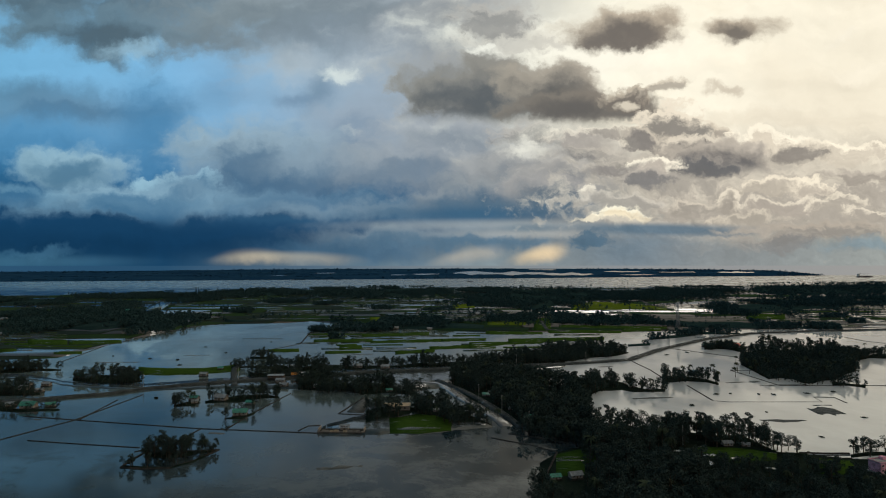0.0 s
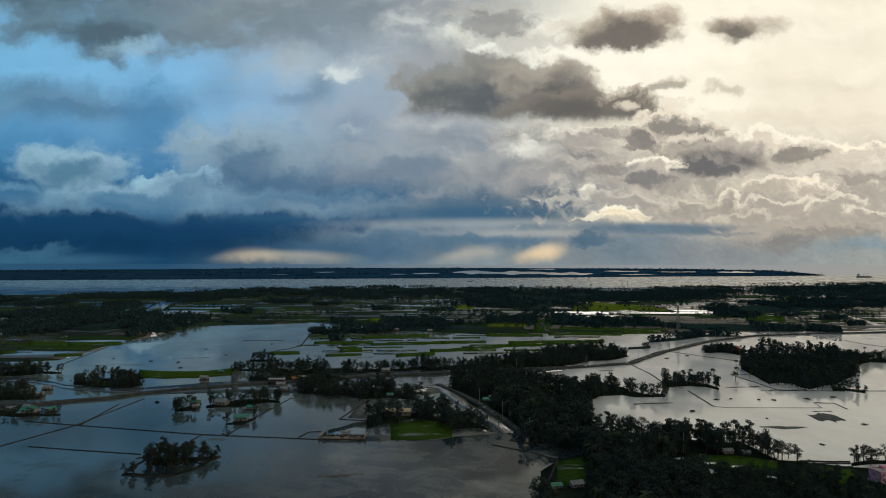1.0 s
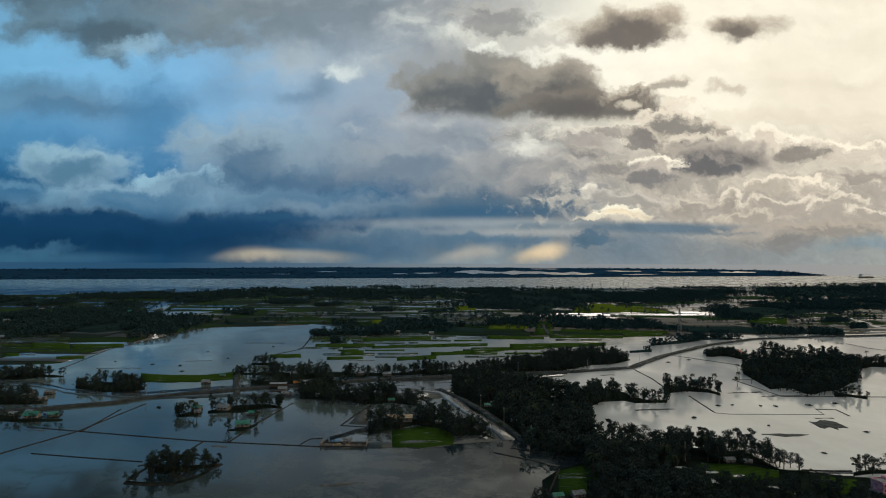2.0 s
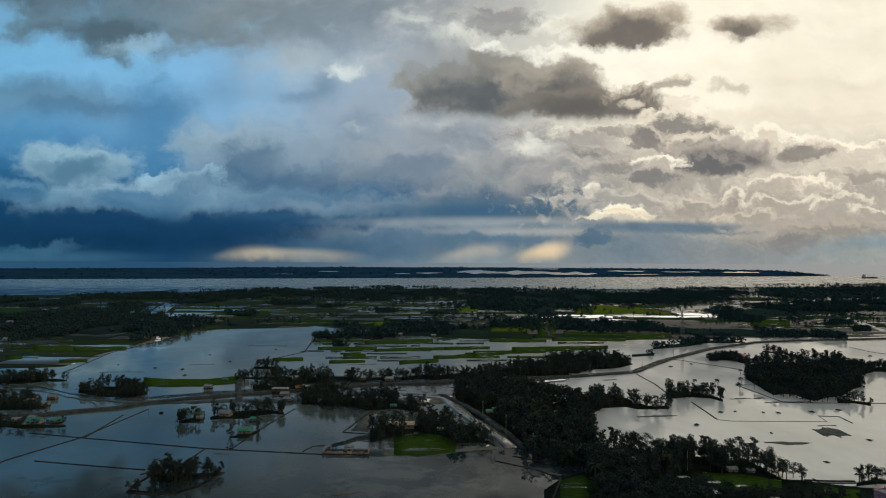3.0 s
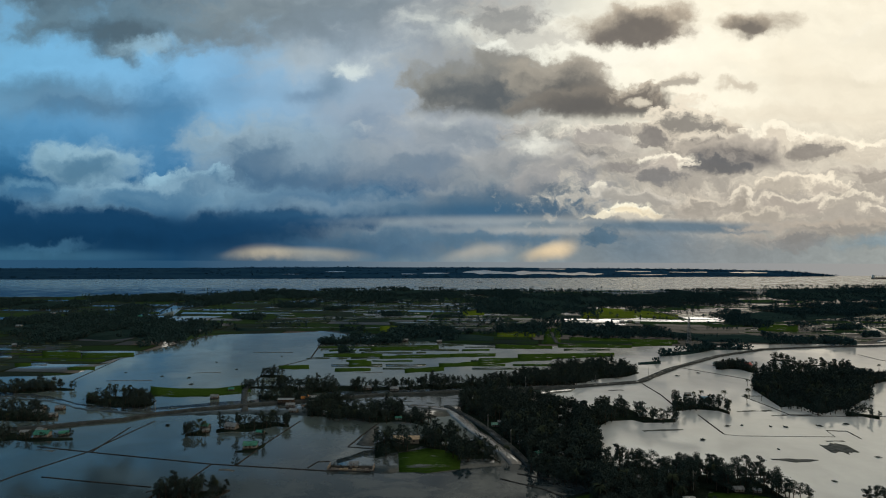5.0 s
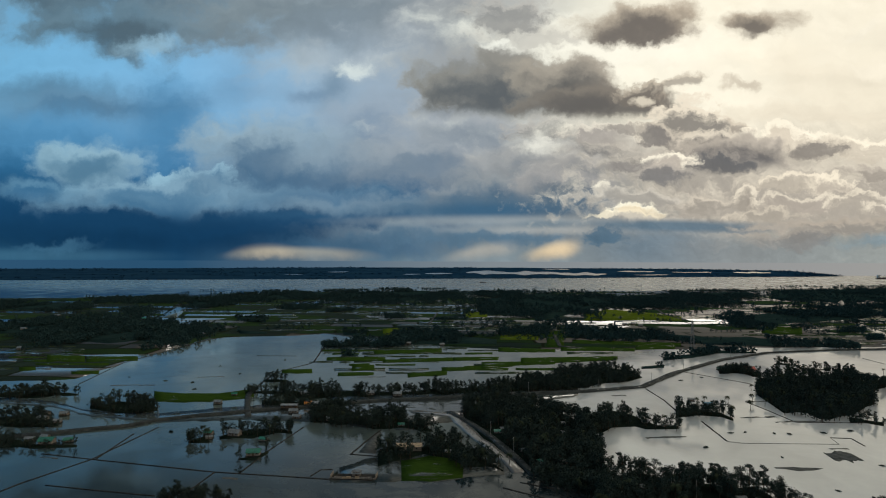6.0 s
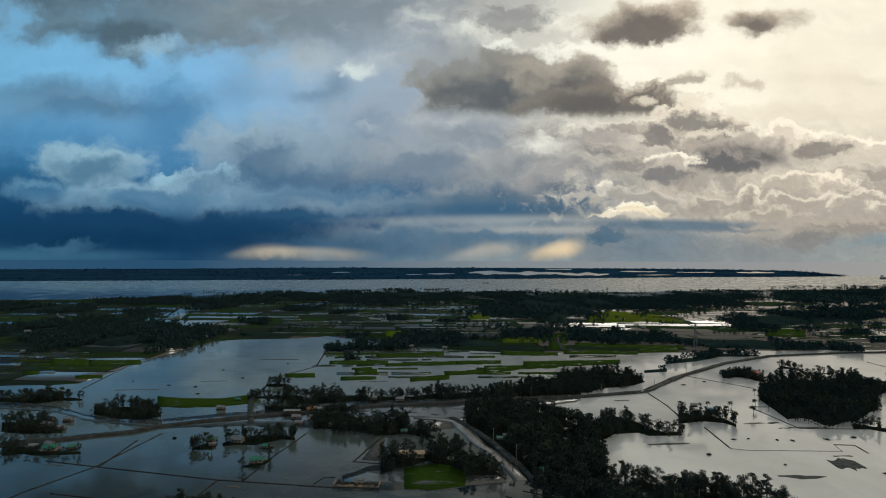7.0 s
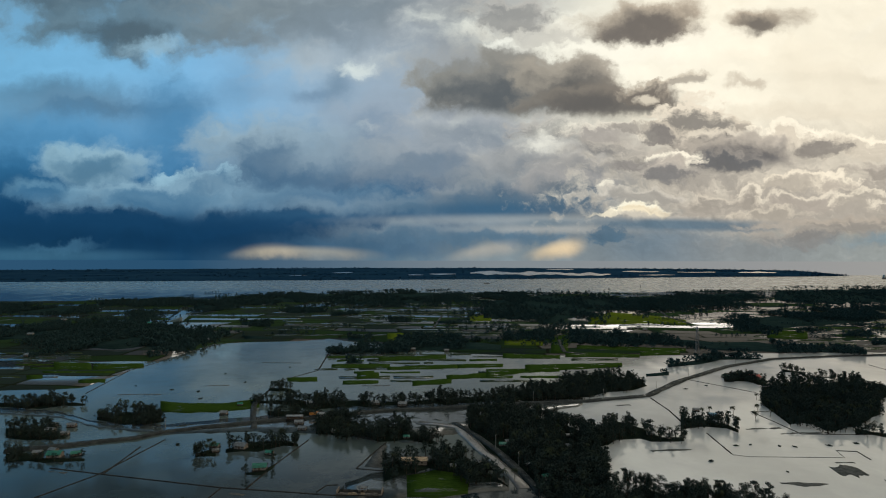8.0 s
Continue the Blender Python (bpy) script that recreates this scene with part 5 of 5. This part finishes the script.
def villa(x, y, turn):
    """The pink two-storey house with a flat roof and a veranda."""
    ob = new("villa")
    bm = bmesh.new()
    box(bm, 0, 0, -0.6, 10.4, 8.0, 1.0)
    part("plinth", bm, CONCRETE, ob)
    bm = bmesh.new()
    box(bm, 0, 0.6, 0.4, 9.4, 6.0, 6.2)
    box(bm, -2.9, -2.9, 0.4, 3.2, 1.4, 6.2)
    part("wall", bm, PINK, ob, "faded pink plaster wall")
    bm = bmesh.new()
    box(bm, 0, 0, 6.6, 10.2, 7.6, 0.25)
    part("roof", bm, CONCRETE, ob, "flat concrete roof")
    bm = bmesh.new()
    for px, py, sx, sy in ((0, -3.7, 10.2, 0.2), (0, 3.7, 10.2, 0.2), (-5, 0, 0.2, 7.2), (5, 0, 0.2, 7.2)):
        box(bm, px, py, 6.85, sx, sy, 0.7)
    part("parapet", bm, PINK, ob)
    bm = bmesh.new()
    box(bm, 1.8, -3.1, 3.4, 5.6, 1.5, 0.2)
    part("balcony", bm, WHITE, ob, "white balcony slab")
    for px in (-0.7, 1.8, 4.3):
        bm = bmesh.new()
        box(bm, px, -3.6, 0.4, 0.3, 0.3, 6.2)
        part("pillar", bm, WHITE, ob)
    for floor_z in (1.3, 4.5):
        for px in (-3.0, 0.6, 3.2):
            bm = bmesh.new()
            box(bm, px, -3.62 if px < -2 else -2.42, floor_z, 1.2, 0.08, 1.2)
            win = part("window", bm, GLASS, ob, "dark window")
            bm = bmesh.new()
            box(bm, px, -3.68 if px < -2 else -2.48, floor_z - 0.12, 1.4, 0.2, 0.1)
            part("sill", bm, WHITE, win)
    bm = bmesh.new()
    box(bm, 3.2, 2.0, 6.85, 2.6, 2.4, 2.0)
    part("stair_head", bm, PINK, ob)
    ob.matrix_basis = pose(x, y, 0.4, 0, 0, turn) @ Matrix.Diagonal((0.74, 0.72, 0.6, 1))
    tagged(ob, "pink two-storey house with flat roof and white pillars", "house", "village houses")


villa(174, 237, 14)

# the broken compound on the bund
compound = new("broken_wall")
bm = bmesh.new()
box(bm, 0, 0, -0.8, 23, 7, 1.1)
part("footing", bm, BANK, compound, "dark earth footing")
for k in range(11):
    bm = bmesh.new()
    tall = 0.6 + 0.6 * abs(math.sin(k * 1.9))
    v = box(bm, -10.5 + 2.1 * k, -3.1, 0.25, 2.0, 0.35, tall)
    part("wall_piece", bm, TAN if k in (3, 4, 6) else BRICKY, compound)
for sx in (-11.2, 11.2):
    bm = bmesh.new()
    box(bm, sx, 0, 0.25, 0.35, 6, 1.7)
    part("wall_end", bm, BRICKY, compound)
compound.matrix_basis = pose(-50, 295, 0.2, 0, 0, -2)
tagged(compound, "broken brick wall round a plot on the bund", "wall")


# ---- masts, poles, vessels, truck ----
def strut(bm, a, b, r, sides=4):
    a, b = Vector(a), Vector(b)
    m = Matrix.Translation((a + b) / 2) @ (b - a).to_track_quat("Z", "Y").to_matrix().to_4x4()
    bmesh.ops.create_cone(bm, cap_ends=True, segments=sides, radius1=r, radius2=r, depth=(b - a).length, matrix=m)


def tower(x, y, height, foot, thick):
    """A lattice telecom mast with four legs, bracing, platform and aerials."""
    ob = new("lattice_mast")
    corners = [(1, 1), (1, -1), (-1, -1), (-1, 1)]
    wide = lambda t: foot * (1 - 0.78 * t)
    for cx, cy in corners:
        bm = bmesh.new()
        strut(bm, (cx * foot, cy * foot, 0), (cx * wide(1), cy * wide(1), height), thick)
        part("leg", bm, STEEL, ob)
    for side in range(4):
        (ax, ay), (bx, by) = corners[side], corners[(side + 1) % 4]
        for k in range(9):
            t0, t1 = k / 9, (k + 1) / 9
            bm = bmesh.new()
            strut(bm, (ax * wide(t0), ay * wide(t0), t0 * height), (bx * wide(t1), by * wide(t1), t1 * height), thick * 0.6, 3)
            part("brace", bm, STEEL, ob)
    bm = bmesh.new()
    box(bm, 0, 0, height * 0.88, foot, foot, 0.2)
    part("platform", bm, STEEL, ob)
    for cx, cy in corners:
        bm = bmesh.new()
        box(bm, cx * foot * 0.5, cy * foot * 0.5, height * 0.89, 0.4, 0.3, 2.2)
        part("aerial", bm, WHITE, ob, "white panel aerial")
    bm = bmesh.new()
    strut(bm, (0, 0, height * 0.9), (0, 0, height + 3), thick * 0.7)
    part("lightning_rod", bm, STEEL, ob)
    ob.matrix_basis = pose(x, y, 0.4)
    tagged(ob, "tall grey lattice telecom mast above dark trees", "mast", "masts")
    return ob


mast = tower(290, 732, 36, 2.2, 0.24)
copy_thing(mast, pose(684, 2260, 0.3) @ Matrix.Scale(0.75, 4))
copy_thing(mast, pose(704, 2260, 0.3) @ Matrix.Scale(0.65, 4))


def power_pole(x, y, turn):
    ob = new("power_pole")
    bm = bmesh.new()
    bmesh.ops.create_cone(bm, cap_ends=True, segments=7, radius1=0.17, radius2=0.1, depth=9, matrix=pose(0, 0, 4.0))
    part("pole", bm, CONCRETE, ob)
    bm = bmesh.new()
    box(bm, 0, 0, 7.8, 1.8, 0.12, 0.12)
    part("crossarm", bm, STEEL, ob)
    for sx in (-0.8, 0, 0.8):
        bm = bmesh.new()
        strut(bm, (sx, 0, 7.9), (sx, 0, 8.2), 0.06, 6)
        part("insulator", bm, WHITE, ob)
    ob.matrix_basis = pose(x, y, 0.4, 0, 0, turn)
    return tagged(ob, "slim grey concrete power pole", "power pole", "power poles")


pole = power_pole(99, 274, 80)
for x, y in ((109, 271), (22, 366), (33, 334), (43, 298), (-146, 424), (-200, 397), (60, 487), (120, 499), (175, 533), (228, 598), (310, 675), (400, 727)):
    copy_thing(pole, pose(x, y, 1.0, 0, 0, 70))


def ship(x, y, turn, k):
    ob = new("cargo_ship")
    bm = bmesh.new()
    v = box(bm, 0, 0, -2, 110, 17, 9)
    for q in v:
        if q.co.x > 0 and abs(q.co.y) > 1:
            q.co.y *= 0.25
            q.co.x += 6 if q.co.z > 0 else 0
    part("hull", bm, HULL, ob, "dark hull")
    for px, sx, sz, mat in ((-44, 14, 14, WHITE), (-44, 8, 19, WHITE)):
        bm = bmesh.new()
        box(bm, px, 0, 7, sx, 13, sz)
        part("deckhouse", bm, mat, ob, "pale deckhouse")
    for px in (-20, 8, 34):
        bm = bmesh.new()
        box(bm, px, 0, 7, 18, 11, 2.5)
        part("hatch", bm, HULL, ob)
        bm = bmesh.new()
        strut(bm, (px - 12, 0, 7), (px - 12, 0, 27), 0.9)
        strut(bm, (px - 12, 0, 22), (px + 4, 0, 28), 0.6)
        part("crane", bm, STEEL, ob)
    ob.matrix_basis = pose(x, y, 0, 0, 0, turn) @ Matrix.Scale(k, 4)
    return tagged(ob, "cargo ship lying at anchor in the strait", "ship", "ships")


big = ship(2954, 4146, 6, 1.0)
copy_thing(big, pose(139, 3026, 0, 0, 0, -3) @ Matrix.Scale(0.27, 4))


def truck(x, y, turn):
    ob = new("truck")
    bm = bmesh.new()
    v = box(bm, 2.6, 0, 0.6, 1.8, 2.2, 2.0)
    bmesh.ops.bevel(bm, geom=[e for e in bm.edges], offset=0.15, segments=2, affect="EDGES")
    part("cab", bm, ORANGE, ob, "orange cab")
    bm = bmesh.new()
    box(bm, -0.8, 0, 0.8, 4.8, 2.3, 0.25)
    for py in (-1.1, 1.1):
        box(bm, -0.8, py, 1.05, 4.8, 0.1, 1.0)
    box(bm, -3.15, 0, 1.05, 0.1, 2.3, 1.0)
    part("bed", bm, ORANGE, ob)
    bm = bmesh.new()
    box(bm, 3.48, 0, 1.5, 0.06, 1.8, 0.8)
    part("windscreen", bm, GLASS, ob)
    for px in (2.5, -1.6, -2.6):
        for py in (-1.0, 1.0):
            bm = bmesh.new()
            bmesh.ops.create_cone(bm, cap_ends=True, segments=14, radius1=0.5, radius2=0.5, depth=0.3, matrix=pose(px, py, 0.5, 90))
            wheel = part("wheel", bm, HULL, ob, "black tyre")
            bm = bmesh.new()
            bmesh.ops.create_cone(bm, cap_ends=True, segments=10, radius1=0.24, radius2=0.24, depth=0.34, matrix=pose(px, py, 0.5, 90))
            part("rim", bm, STEEL, wheel)
    ob.matrix_basis = pose(x, y, 1.75, 0, 0, turn)
    tagged(ob, "orange lorry parked on the embankment road", "truck")


truck(-108, 435, 20)

# reed clumps standing in the flood
reeds = None
spots = ((174, 379), (184, 381), (201, 379), (210, 378), (233, 381), (253, 386), (146, 349), (181, 333), (181, 285), (227, 321), (-259, 525), (-218, 492), (-232, 519), (-178, 369), (-300, 540), (-240, 600), (-205, 560), (-185, 640), (230, 560), (205, 545))
for i, (x, y) in enumerate(spots):
    if reeds is None:
        r = np.random.default_rng(99)
        c = r.normal(0, (0.6, 0.4, 0.0), (140, 3))
        c[:, 2] = r.uniform(0, 0.5, 140)
        reeds = new("reed_clump", mesh("reed_clump", *cards(c, 0.34, r), [LEAF]))
        tagged(reeds, "small dark clump of reeds in the flood", "reeds", "reed clumps")
        reeds.matrix_basis = pose(x, y, 0)
    else:
        copy_thing(reeds, pose(x, y, 0, 0, 0, 37 * i) @ Matrix.Scale(0.7 + 0.08 * (i % 7), 4))
